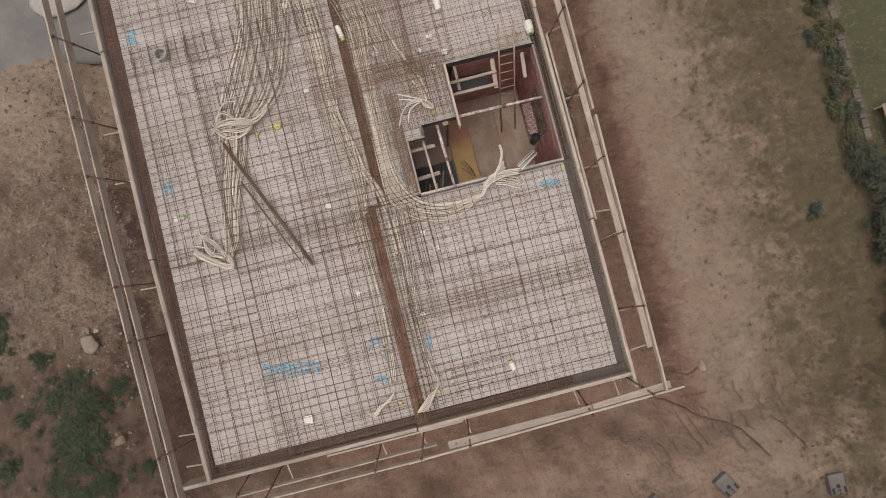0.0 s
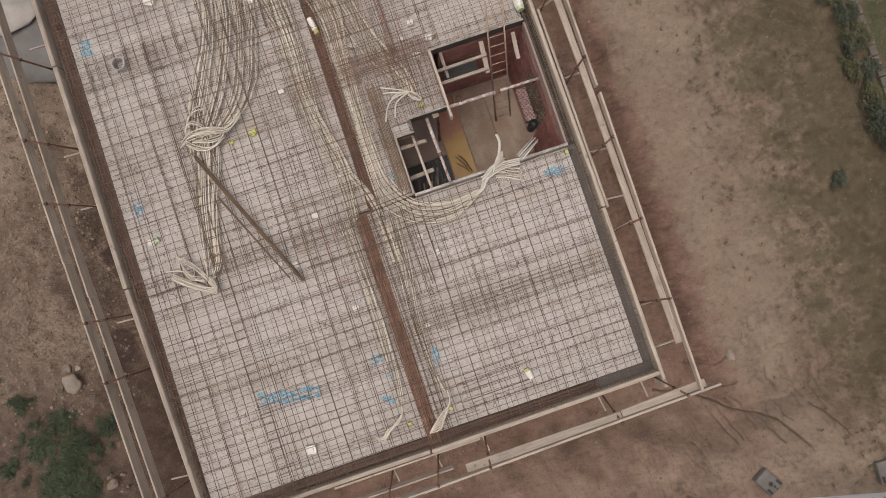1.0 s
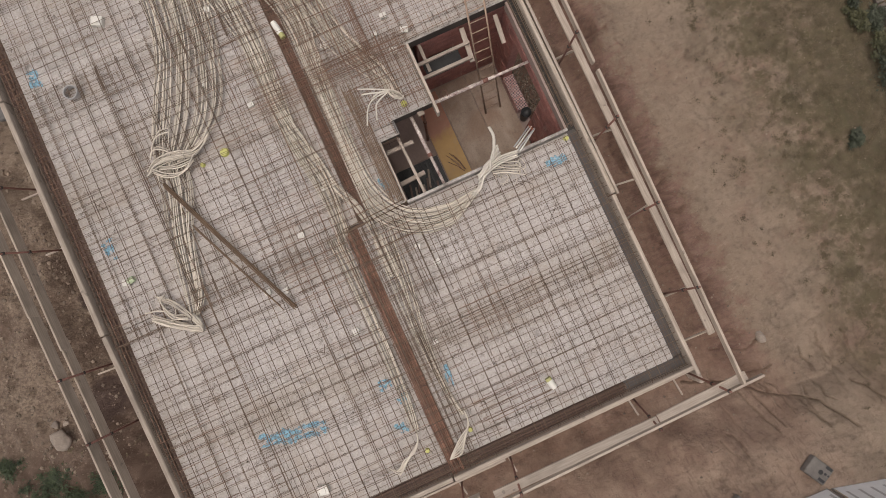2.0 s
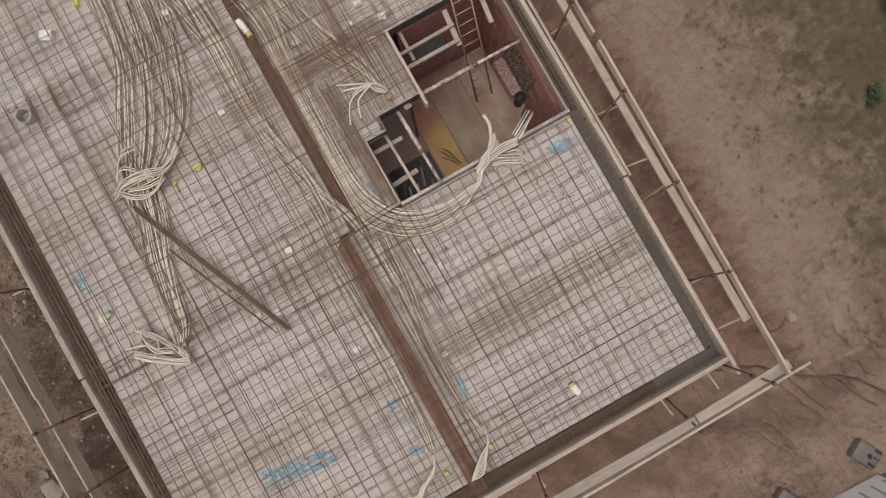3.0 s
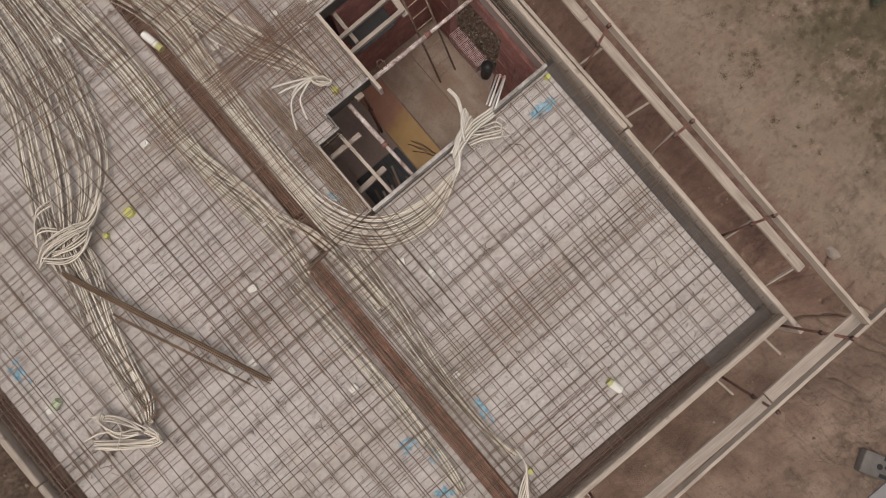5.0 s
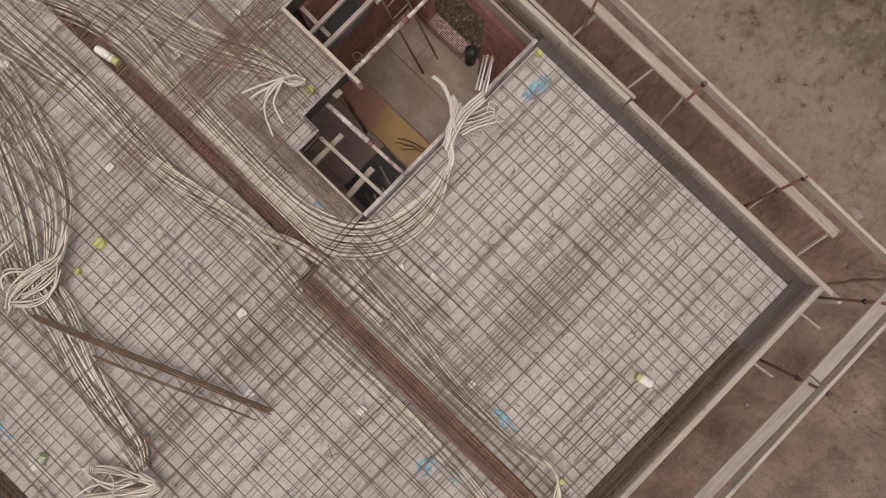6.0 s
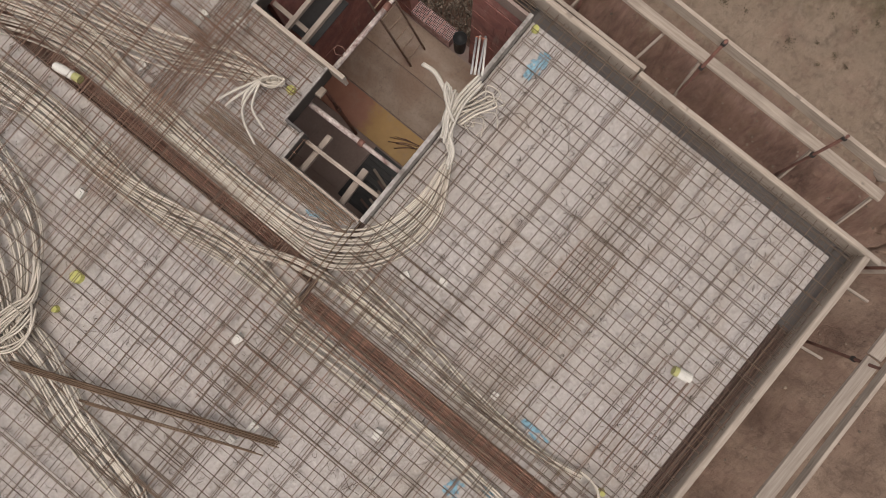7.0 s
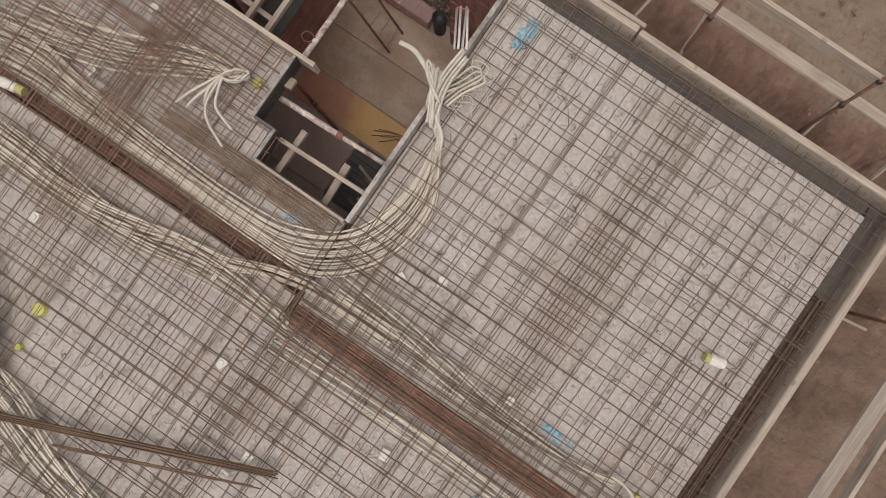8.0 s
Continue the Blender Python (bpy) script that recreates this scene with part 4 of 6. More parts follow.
rebar_mesh(-3.95, 0.17, -0.2, 4.3, 0.26, 0.34, Z + 0.022, 0.0036, 0.0030, LOW)
for ya, yb in ((-0.2, 2.28), (1.80, 4.28)):
    rebar_mesh(-4.3, 0.18, ya, yb, 0.195, 0.150, Z + 0.115, 0.0050, 0.0040, HIGH, twin=0.16)
for xa, xb, ya, yb in ((-3.98, -3.1, 4.4, 5.75), (-3.98, -2.73, 5.42, 5.9), (-3.98, -1.96, 5.8, 7.3), (-3.98, -1.7, 7.0, 9.6), (-1.95, 0.17, 6.98, 9.6), (-3.98, 0.17, 9.4, 12.7)):
    rebar_mesh(xa, xb, ya, yb, 0.20, 0.15, Z + 0.022, 0.0038, 0.0032, LOW)
    rebar_mesh(xa, xb, ya, yb, 0.17, 0.17, Z + 0.125, 0.0039, 0.0037, HIGH, mat=M_RUST)


for xa, xb, ya, yb in ((-5.75, -3.7, 4.5, 7.6), (-5.75, -3.7, 7.3, 10.6), (-3.98, -1.96, 6.1, 8.6), (-3.98, -1.7, 8.4, 10.8)):
    rebar_mesh(xa, xb, ya, yb, 0.17, 0.13, Z + 0.135, 0.0044, 0.0042, HIGH, 0.55, M_RUST)


rebar_mesh(0.0, 0.178, -0.19, 4.3, 0.06, 0.11, Z + 0.06, 0.0030, 0.0028, "thin rusty mesh strip over the eastern rim beam")
rebar_mesh(XL, -0.95, -0.2, 0.0, 0.095, 0.055, Z + 0.06, 0.0034, 0.0036, "thin rust-brown mesh strip over the southern rim beam", mat=M_RUST)
rebar_mesh(-0.94, -0.01, -0.2, 0.0, 0.11, 0.06, Z + 0.06, 0.0028, 0.0030, "thin rusty mesh strip over the southern rim beam")


def extra_bars(x0, x1, y0, y1, n, along, z, r, label, mat=None):
    """A set of loose bars laid side by side."""
    thing = empty("reinforcement_bars", label, "rebar", "", (0, 0, z))
    for i in range(n):
        u = (i + rng.uniform(0.2, 0.8)) / n
        e0, e1 = rng.uniform(-0.12, 0.12), rng.uniform(-0.12, 0.12)
        if along == "y":
            x = x0 + u * (x1 - x0)
            pts = bar_points((x, y0 + e0, 0), (x + rng.uniform(-0.03, 0.03), y1 + e1, 0), 0.008, 1.0)
        else:
            y = y0 + u * (y1 - y0)
            pts = bar_points((x0 + e0, y, 0), (x1 + e1, y + rng.uniform(-0.03, 0.03), 0), 0.008, 1.0)
        v, f = tube_data(pts, r, 4)
        link_mesh("bar", v.tolist(), f, mat or M_BAR, thing)


extra_bars(-4.75, -3.3, 6.75, 7.3, 9, "x", Z + 0.15, 0.005, "loose rusty bars laid across beside the stair opening", M_RUST)
extra_bars(-3.6, -1.95, 6.82, 7.2, 11, "x", Z + 0.15, 0.005, "loose rusty bars laid across beside the stair opening", M_RUST)
extra_bars(-2.95, -1.99, 5.86, 7.25, 15, "y", Z + 0.14, 0.005, "close rusty bars beside the stair opening", M_RUST)
extra_bars(-3.15, -1.99, 5.86, 6.95, 9, "x", Z + 0.15, 0.0045, "close rusty bars beside the stair opening", M_RUST)
extra_bars(-3.33, -3.10, 4.5, 6.65, 15, "y", Z + 0.10, 0.006, "bundle of dusty brown bars laid beside the stair opening", M_DUSTBAR)
extra_bars(-5.5, -3.2, 3.55, 4.25, 6, "x", Z + 0.15, 0.005, "extra rusty bars over the middle beam end", M_RUST)
extra_bars(-5.3, -4.3, 3.0, 4.6, 4, "y", Z + 0.145, 0.005, "extra rusty bars over the middle beam end", M_RUST)
extra_bars(-3.7, -2.25, 7.1, 9.6, 13, "y", Z + 0.15, 0.0048, "loose rusty bars laid over the conduits", M_RUST)
extra_bars(-4.0, -2.0, 7.4, 9.5, 11, "x", Z + 0.16, 0.0042, "loose rusty bars laid over the conduits", M_RUST)
extra_bars(-2.68, -2.52, 7.0, 9.0, 6, "y", Z + 0.165, 0.006, "bundle of rusty bars laid over the conduits", M_RUST)
extra_bars(-3.7, -2.9, 2.6, 4.3, 7, "y", Z + 0.10, 0.006, "loose dark bars beside the conduits")
extra_bars(-5.1, -3.3, 0.0, 3.4, 11, "x", Z + 0.15, 0.0042, "short bars laid across the middle beam", M_RUST)
extra_bars(-3.35, -2.15, 0.30, 0.85, 8, "x", Z + 0.15, 0.0045, "loose rusty bars over the mesh lap", M_RUST)
extra_bars(-3.0, -2.2, 1.6, 2.7, 4, "y", Z + 0.155, 0.0045, "loose rusty bars over the mesh lap", M_RUST)
extra_bars(-3.1, -1.7, 1.75, 2.4, 4, "x", Z + 0.15, 0.0045, "loose rusty bars over the mesh lap", M_RUST)
extra_bars(-8.6, -7.6, 1.0, 2.6, 9, "x", Z + 0.15, 0.0045, "loose rusty bars over the mesh lap", M_RUST)
extra_bars(-4.9, -3.2, 4.9, 9.4, 10, "x", Z + 0.15, 0.0042, "short bars laid across the middle beam", M_RUST)


def lattice_girder(x0, x1, y, z0):
    """A triangular girder: one top bar, two low bars, two zigzags."""
    thing = empty("lattice_girder", "rusty steel lattice girder cast into the concrete plank", "girder", "lattice girders on the deck", (x0, y, z0))
    def rod(name, pts, r, n=4):
        v, f = tube_data(np.asarray(pts) - (x0, y, z0), r, n)
        link_mesh(name, v.tolist(), f, M_BAR, thing)
    rod("top_bar", bar_points((x0, y, z0 + 0.05), (x1, y, z0 + 0.05), 0.004, 1.0), 0.0030)
    for s in (-0.02, 0.02):
        n = int((x1 - x0) / 0.16)
        pts = [(x0 + (x1 - x0) * i / n, y + (s if i % 2 == 0 else s * 0.1), z0 + (0.0 if i % 2 == 0 else 0.05)) for i in range(n + 1)]
        rod("zigzag", pts, 0.0013, 3)


for i in range(22):
    lattice_girder(XL + 0.05, (BEAM_L if i * 0.57 < 4.2 else TR_L) - 0.08, 0.3 + 0.57 * i, Z + 0.02)
for i in range(9):
    lattice_girder(BEAM_R + 0.08, XR - 0.08, 0.26 + 0.45 * i, Z + 0.02)
for i in range(9):
    lattice_girder(TR_R + 0.08, XR - 0.1, 7.2 + 0.6 * i, Z + 0.02)


def beam_cage(x0, x1, y0, y1, z0, z1, pitch, label, mat, bars=4, levels=3):
    """Long bars with closed stirrups."""
    thing = empty("beam_cage", label, "rebar cage", "rebar cages in the beams", (0, 0, z0))
    along_y = (y1 - y0) > (x1 - x0)
    w0, w1 = (x0, x1) if along_y else (y0, y1)
    l0, l1 = (y0, y1) if along_y else (x0, x1)
    place = (lambda w, l, z: (w, l, z)) if along_y else (lambda w, l, z: (l, w, z))
    for z in (z0, z1, (z0 + z1) / 2)[:levels]:
        for k in range(bars):
            w = w0 + (w1 - w0) * (0.06 + 0.88 * k / (bars - 1)) + rng.uniform(-0.008, 0.008)
            v, f = tube_data(bar_points(place(w, l0, z - z0), place(w, l1, z - z0), 0.008, 1.0), 0.007, 5)
            link_mesh("long_bar", v.tolist(), f, mat, thing)
    for l in np.arange(l0 + 0.05, l1, pitch):
        l += rng.uniform(-0.015, 0.015)
        lean = rng.uniform(-0.02, 0.02)
        ring = [place(w0, l, z0 - 0.012), place(w1, l + lean, z0 - 0.012), place(w1, l + lean, z1 + 0.012), place(w0, l, z1 + 0.012), place(w0, l, z0 - 0.012)]
        pile = Pile()
        for a, b in zip(ring, ring[1:]):
            pile.tube(np.array([a, b]) - (0, 0, z0), 0.0045)
        pile.link("stirrup", mat, thing)


beam_cage(BEAM_L + 0.005, BEAM_R - 0.005, -0.2, 4.3, 2.982, 3.06, 0.3, "red rusty rebar cage filling the middle beam", M_BRIGHTRUST, 8, 2)
extra_bars(-4.285, -4.16, -0.1, 4.28, 9, "y", Z + 0.10, 0.0065, "close layer of rust-red bars on the middle beam", M_BRIGHTRUST)
extra_bars(-4.16, -4.065, -0.1, 4.28, 5, "y", Z + 0.04, 0.0075, "close layer of rust-red bars on the middle beam", M_BRIGHTRUST)
beam_cage(TR_L + 0.03, TR_R - 0.02, 5.0, 8.3, 2.80, 2.93, 0.27, "rusty rebar cage sunk in the dark beam form", M_BRIGHTRUST, 4, 2)
beam_cage(0.03, 0.15, 4.4, 12.6, 2.96, 3.07, 0.20, "dark rebar cage in the eastern rim beam", M_BAR, 2)
beam_cage(XL - 0.20, XL - 0.03, -0.1, 12.6, 2.93, 3.08, 0.12, "dark rusty rebar cage in the western rim beam", M_RUST, 3, 2)
beam_cage(XL, -0.95, -0.18, -0.03, 2.905, 2.97, 0.24, "rusty rebar cage in the southern rim beam", M_BARDARK, 3, 2)


def tie_wires():
    """Twisted wire ends sticking up along the girders: far too many to count."""
    pile = Pile()
    spots = []
    for i in range(22):
        y = 0.3 + 0.57 * i
        xe = BEAM_L if y < 4.3 else TR_L
        spots += [(rng.uniform(XL, xe), y + rng.gauss(0, 0.05)) for _ in range(22)]
    for i in range(9):
        spots += [(rng.uniform(BEAM_R, XR), 0.26 + 0.45 * i + rng.gauss(0, 0.04)) for _ in range(14)]
    for i in range(6):
        spots += [(rng.uniform(TR_R, XR), 7.2 + 0.6 * i + rng.gauss(0, 0.05)) for _ in range(20)]
    spots += [(rng.uniform(-3.9, -3.1), rng.uniform(4.5, 7)) for _ in range(80)]
    spots += [(rng.uniform(XL, TR_L), rng.uniform(0.1, 10.5)) for _ in range(900)]
    spots += [(rng.uniform(-5.6, -3.2), rng.uniform(2.5, 9.0)) for _ in range(500)]
    spots += [(rng.uniform(BEAM_R, XR), rng.uniform(0.1, 4.2)) for _ in range(260)]
    spots += [(rng.uniform(TR_R, -2.0), rng.uniform(6.0, 10.0)) for _ in range(220)]
    for x, y in spots:
        for _ in range(rng.choice((1, 2, 2, 3))):
            a = rng.uniform(0, 6.28)
            l = rng.uniform(0.03, 0.09)
            z = Z + rng.uniform(0.02, 0.15)
            m = (x + 0.5 * l * math.cos(a), y + 0.5 * l * math.sin(a), z + rng.uniform(0, 0.02))
            a2 = a + rng.uniform(-0.9, 0.9)
            e = (m[0] + 0.5 * l * math.cos(a2), m[1] + 0.5 * l * math.sin(a2), m[2] - 0.01)
            pile.tube([(x, y, z), m, e], 0.0023, 3)
    # stars of wire ends over the girder knots
    stars = []
    for i in range(9):
        stars += [(x, 0.26 + 0.45 * i) for x in np.arange(BEAM_R + 0.2, XR - 0.1, 0.21)]
    for i in range(21):
        y = 0.3 + 0.57 * i
        stars += [(x, y) for x in np.arange(XL + 0.2, (BEAM_L if y < 4.3 else TR_L) - 0.1, 0.42)]
    for i in range(5):
        stars += [(x, 7.2 + 0.6 * i) for x in np.arange(TR_R + 0.1, XR - 0.1, 0.24)]
    for x, y in stars:
        if rng.random() < 0.38:
            continue
        x, y, a0 = x + rng.uniform(-0.06, 0.06), y + rng.uniform(-0.03, 0.03), rng.uniform(0, 6.28)
        for k in range(rng.choice((4, 5, 6, 7))):
            a, l = a0 + rng.uniform(-1.6, 1.6), rng.uniform(0.03, 0.08)
            pile.tube([(x, y, Z + 0.05), (x + 0.6 * l * math.cos(a), y + 0.6 * l * math.sin(a), Z + 0.085), (x + l * math.cos(a + 0.3), y + l * math.sin(a + 0.3), Z + 0.07)], 0.0021, 3)
    tagged(pile.link("tie_wires", M_WIRE), "twisted rusty tie wire ends on the mesh", "wire", kind="stuff")


tie_wires()


def spacer_chair(x, y):
    thing = empty("spacer_chair", "bent rusty wire spacer chair standing on the deck", "spacer", "spacer chairs under the mesh", (x, y, Z + 0.005))
    n = rng.choice((2, 2, 3))
    a0 = rng.uniform(0, 6.28)
    for k in range(n):
        a = a0 + (1.3 if k % 2 else 0.0) + rng.uniform(-0.25, 0.25)
        l = rng.uniform(0.08, 0.17)
        dx, dy = 0.09 * rng.uniform(-1, 1), 0.09 * rng.uniform(-1, 1)
        v, f = tube_data([(dx - l * math.cos(a), dy - l * math.sin(a), 0.01), (dx, dy, 0.14), (dx + l * math.cos(a), dy + l * math.sin(a), 0.01)], 0.0035, 4)
        link_mesh("wire", v.tolist(), f, M_BAR, thing)


for x, y in ((-7.6, 2.75), (-6.6, 2.15), (-7.1, 8.0), (-8.0, 6.5), (-7.4, 5.6), (-0.75, 3.15), (-1.0, 3.75), (-1.75, 1.0), (-1.5, 2.6), (-0.6, 1.4), (-5.3, 1.2), (-5.0, 5.4), (-6.0, 9.2), (-8.0, 4.0), (-1.1, 8.5), (-0.7, 7.7), (-5.5, 2.6), (-2.2, 3.0)):
    spacer_chair(x, y)

# two long loads left lying across the western mesh
def bar_bundle(p, q, n, width, label):
    a, b = np.array(p), np.array(q)
    side = np.array((-(b - a)[1], (b - a)[0], 0)) / np.linalg.norm(b - a)
    thing = empty("bar_bundle", label, "rebar bundle", "", tuple(a))
    for i in range(n):
        s = side * width * ((i % 4) / (min(n, 4) - 1) - 0.5) + np.array((0, 0, 0.012 * (i // 4)))
        sh = (b - a) / np.linalg.norm(b - a) * rng.uniform(-0.05, 0.05)
        v, f = tube_data(bar_points(s + sh, b - a + s * rng.uniform(0.6, 1.2) + sh, 0.004, 0.5), 0.0075, 6)
        link_mesh("bar", v.tolist(), f, M_RUSTDULL, thing, True)


M_RUSTDULL = plain("dull_brown_bar", (0.125, 0.08, 0.05), (0.195, 0.128, 0.082), 3.0, 0.8, 50.0, 0.3, metal=0.15, vary=0.15)
bar_bundle((-6.78, 6.38, Z + 0.165), (-5.565, 3.51, Z + 0.165), 12, 0.055, "bundle of brown reinforcing bars lying on the mesh")
bar_bundle((-6.60, 5.50, Z + 0.165), (-5.77, 3.59, Z + 0.165), 3, 0.02, "few brown reinforcing bars lying on the mesh")

bar_bundle((-4.30, 4.345, Z + 0.15), (-3.10, 4.40, Z + 0.15), 2, 0.07, "pair of brown bars laid across the conduits at the beam end")

# ---- conduits ----
CR = 0.0125


def conduit_bundle(left, right, n, label, z=Z + 0.065, spread=0.35, wave=0.02):
    """Flexible conduits between two border lines."""
    k = 14
    a, b = resample(spline(left), k), resample(spline(right), k)
    thing = empty("conduit_bundle", label, "conduit", "conduit runs on the deck", (*a[0], Z))
    for i in range(n):
        u = (i + 0.5) / n + rng.uniform(-spread, spread) / n
        drift = rng.uniform(-1.0, 1.0)
        ph = rng.uniform(0, 6.28)
        pts = []
        for j in range(k):
            s = j / (k - 1)
            uu = min(1.02, max(-0.02, u + drift * 0.055 * math.sin(3.1 * s + ph)))
            p = a[j] * (1 - uu) + b[j] * uu
            zz = z + 0.022 * math.sin(2.3 * ph + 6 * s) + 0.01
            pts.append((p[0] + wave * math.sin(5 * s + ph), p[1], zz))
        base = np.array((*a[0], Z))
        v, f = tube_data(spline(np.array(pts) - base, 0.10), CR, 6)
        link_mesh("conduit", v.tolist(), f, M_CONDUIT, thing, True)
    return thing


def loose_conduit(thing, pts, r=CR):
    base = np.array(thing.location)
    v, f = tube_data(spline(np.array(pts, float) - base, 0.04), r, 8)
    link_mesh("conduit", v.tolist(), f, M_CONDUIT if r < 0.0130 else M_CLEAN, thing, True)


def knot(thing, cx, cy, z, w, h, ang, n, seed):
    """Loops of conduit tied up together."""
    rr = random.Random(seed)
    for i in range(n):
        s = rr.uniform(0.55, 1.1)
        o = rr.uniform(-0.35, 0.35)
        pts = []
        turns = rr.choice((9, 10, 11, 12))
        st = rr.uniform(0, 6.28)
        for j in range(turns):
            a = st + 0.62 * j
            px, py = w * s * math.cos(a), h * (s * math.sin(a) + o)
            c, d = math.cos(ang), math.sin(ang)
            pts.append((cx + px * c - py * d, cy + px * d + py * c, z + 0.03 + 0.022 * i * rr.random() + 0.04 * (1 + math.sin(a * 1.3 + i))))
        loose_conduit(thing, pts)


CL = "cream corrugated plastic conduits running under the mesh"
b1 = conduit_bundle([(-5.75, 11.5), (-5.92, 9.5), (-6.12, 8.6), (-6.45, 7.95), (-6.75, 7.3), (-6.88, 6.75), (-6.92, 6.5)],
                    [(-4.72, 11.5), (-4.80, 9.2), (-5.00, 8.2), (-5.18, 7.6), (-5.45, 7.12), (-6.0, 6.78), (-6.3, 6.72)], 32, CL)
def tangle(thing, line, n, z, r, off, seed):
    """Strands that follow one line together, each a little astray."""
    w = random.Random(seed)
    for i in range(n):
        side = off * (i / max(1, n - 1) - 0.5) * 2
        pts = []
        for j, (x, y) in enumerate(line):
            pts.append((x + 0.35 * side + w.uniform(-0.012, 0.012), y + side + w.uniform(-0.012, 0.012), Z + z + 0.035 * math.sin(1.3 * j + i) + 0.01 * w.random()))
        loose_conduit(thing, pts, r)


tangle(b1, [(-5.73, 6.90), (-5.94, 6.75), (-6.12, 6.71), (-6.32, 6.76), (-6.58, 6.80), (-6.79, 6.78), (-6.95, 6.68)], 10, 0.17, 0.0125, 0.06, 5)
tangle(b1, [(-6.30, 7.22), (-6.50, 7.24), (-6.65, 7.14), (-6.81, 6.93)], 2, 0.20, 0.012, 0.03, 6)
tangle(b1, [(-6.12, 6.61), (-6.31, 6.48), (-6.52, 6.46), (-6.71, 6.55), (-6.87, 6.69)], 3, 0.18, 0.012, 0.03, 7)
tangle(b1, [(-6.44, 6.86), (-6.58, 6.99), (-6.71, 7.02), (-6.83, 6.92)], 2, 0.19, 0.012, 0.02, 11)
tangle(b1, [(-6.18, 6.58), (-6.41, 6.59), (-6.61, 6.64), (-6.76, 6.70)], 3, 0.17, 0.012, 0.03, 12)
for k in range(3):
    loose_conduit(b1, [(-6.28 + 0.04 * math.cos(t), 6.72 + 0.085 * math.sin(t), Z + 0.19 + 0.07 * math.cos(t) + 0.008 * k) for t in np.arange(9) * 0.79], 0.004)
b2 = conduit_bundle([(-6.80, 6.72), (-6.86, 6.50), (-6.96, 6.10), (-7.07, 5.70), (-7.18, 5.05), (-7.25, 4.50), (-7.27, 4.11)],
                    [(-6.28, 6.60), (-6.36, 6.15), (-6.50, 5.76), (-6.66, 5.35), (-6.79, 4.88), (-6.92, 4.35), (-7.17, 4.08)], 14, CL, Z + 0.085)
tangle(b2, [(-7.23, 4.10), (-7.17, 3.96), (-7.15, 3.86), (-7.29, 3.89), (-7.50, 4.04), (-7.71, 4.21), (-7.87, 4.35)], 13, 0.15, 0.0125, 0.05, 8)
tangle(b2, [(-7.25, 4.10), (-7.36, 4.31), (-7.51, 4.50), (-7.68, 4.64)], 4, 0.17, 0.012, 0.03, 9)
tangle(b2, [(-7.30, 4.10), (-7.40, 4.15), (-7.54, 4.24), (-7.62, 4.41), (-7.62, 4.56), (-7.52, 4.60)], 4, 0.18, 0.012, 0.03, 10)
tangle(b2, [(-7.41, 4.39), (-7.44, 4.25), (-7.61, 4.12)], 1, 0.24, 0.008, 0.0, 13)
tangle(b2, [(-7.95, 4.47), (-7.74, 4.43), (-7.60, 4.34)], 1, 0.16, 0.012, 0.0, 14)
b3 = conduit_bundle([(-4.95, 11.5), (-4.88, 9.3), (-4.62, 8.3), (-4.62, 7.2), (-4.55, 6.0), (-4.40, 5.0), (-4.42, 4.2)],
                    [(-4.4, 11.5), (-4.28, 9.1), (-4.22, 8.1), (-4.27, 7.2), (-4.32, 6.3), (-4.12, 5.3), (-4.22, 4.3)], 11, CL)
b4 = conduit_bundle([(-4.55, 9.5), (-4.50, 8.0), (-4.52, 7.0), (-4.45, 6.3), (-4.25, 5.70), (-4.20, 5.20), (-4.01, 4.76), (-3.91, 4.38), (-3.88, 3.9), (-3.87, 3.3)],
                    [(-4.40, 9.5), (-4.30, 8.0), (-4.35, 7.0), (-4.28, 6.4), (-4.15, 5.79), (-4.07, 5.26), (-3.90, 4.81), (-3.79, 4.37), (-3.72, 3.9), (-3.70, 3.3)], 6, CL, Z + 0.085)
b5 = conduit_bundle([(-4.55, 11.5), (-4.35, 9.8), (-4.02, 9.0), (-3.76, 8.2), (-3.76, 7.0), (-3.77, 5.8), (-3.78, 5.18), (-3.75, 4.64), (-3.72, 4.33), (-3.43, 4.03), (-3.08, 3.75), (-2.75, 3.68), (-2.43, 3.73), (-1.94, 3.95), (-1.84, 4.03)],
                    [(-3.75, 11.5), (-3.62, 9.6), (-3.42, 8.8), (-3.30, 8.1), (-3.42, 7.3), (-3.50, 5.8), (-3.47, 5.18), (-3.40, 4.70), (-3.29, 4.46), (-3.05, 4.25), (-2.73, 4.10), (-2.39, 4.06), (-1.97, 4.08), (-1.83, 4.09)], 20, CL, Z + 0.065)
# beyond the tie the strands cross, loop back over the rim and run out over the opening
q = random.Random(60)


def strand(pts, r=0.0165, off=0.02):
    dx, dy, dz = q.uniform(-off, off), q.uniform(-off, off), q.uniform(-0.02, 0.03)
    loose_conduit(b5, [(x + dx * min(1, i), y + dy * min(1, i), Z + z + dz * min(1, i)) for i, (x, y, z) in enumerate(pts)], r)


# black tips on two strand ends over the opening
for x, y, z in ((-1.24, 4.975, .18), (-1.245, 4.99, .195)):
    v, f = tube_data([(x - 0.001, y - 0.02, Z + z + 0.008), (x, y + 0.01, Z + z)], 0.021, 8)
    link_mesh("end_plug", v.tolist(), f, M_BLACK, b5, True)
for k in range(2):
    strand([(-1.90, 4.0, .09), (-1.82, 4.09, .12), (-1.66, 4.30, .22), (-1.42, 4.44, .29), (-1.29, 4.66, .28), (-1.24, 4.80, .24), (-1.24, 4.96, .18)], 0.018, 0.018)
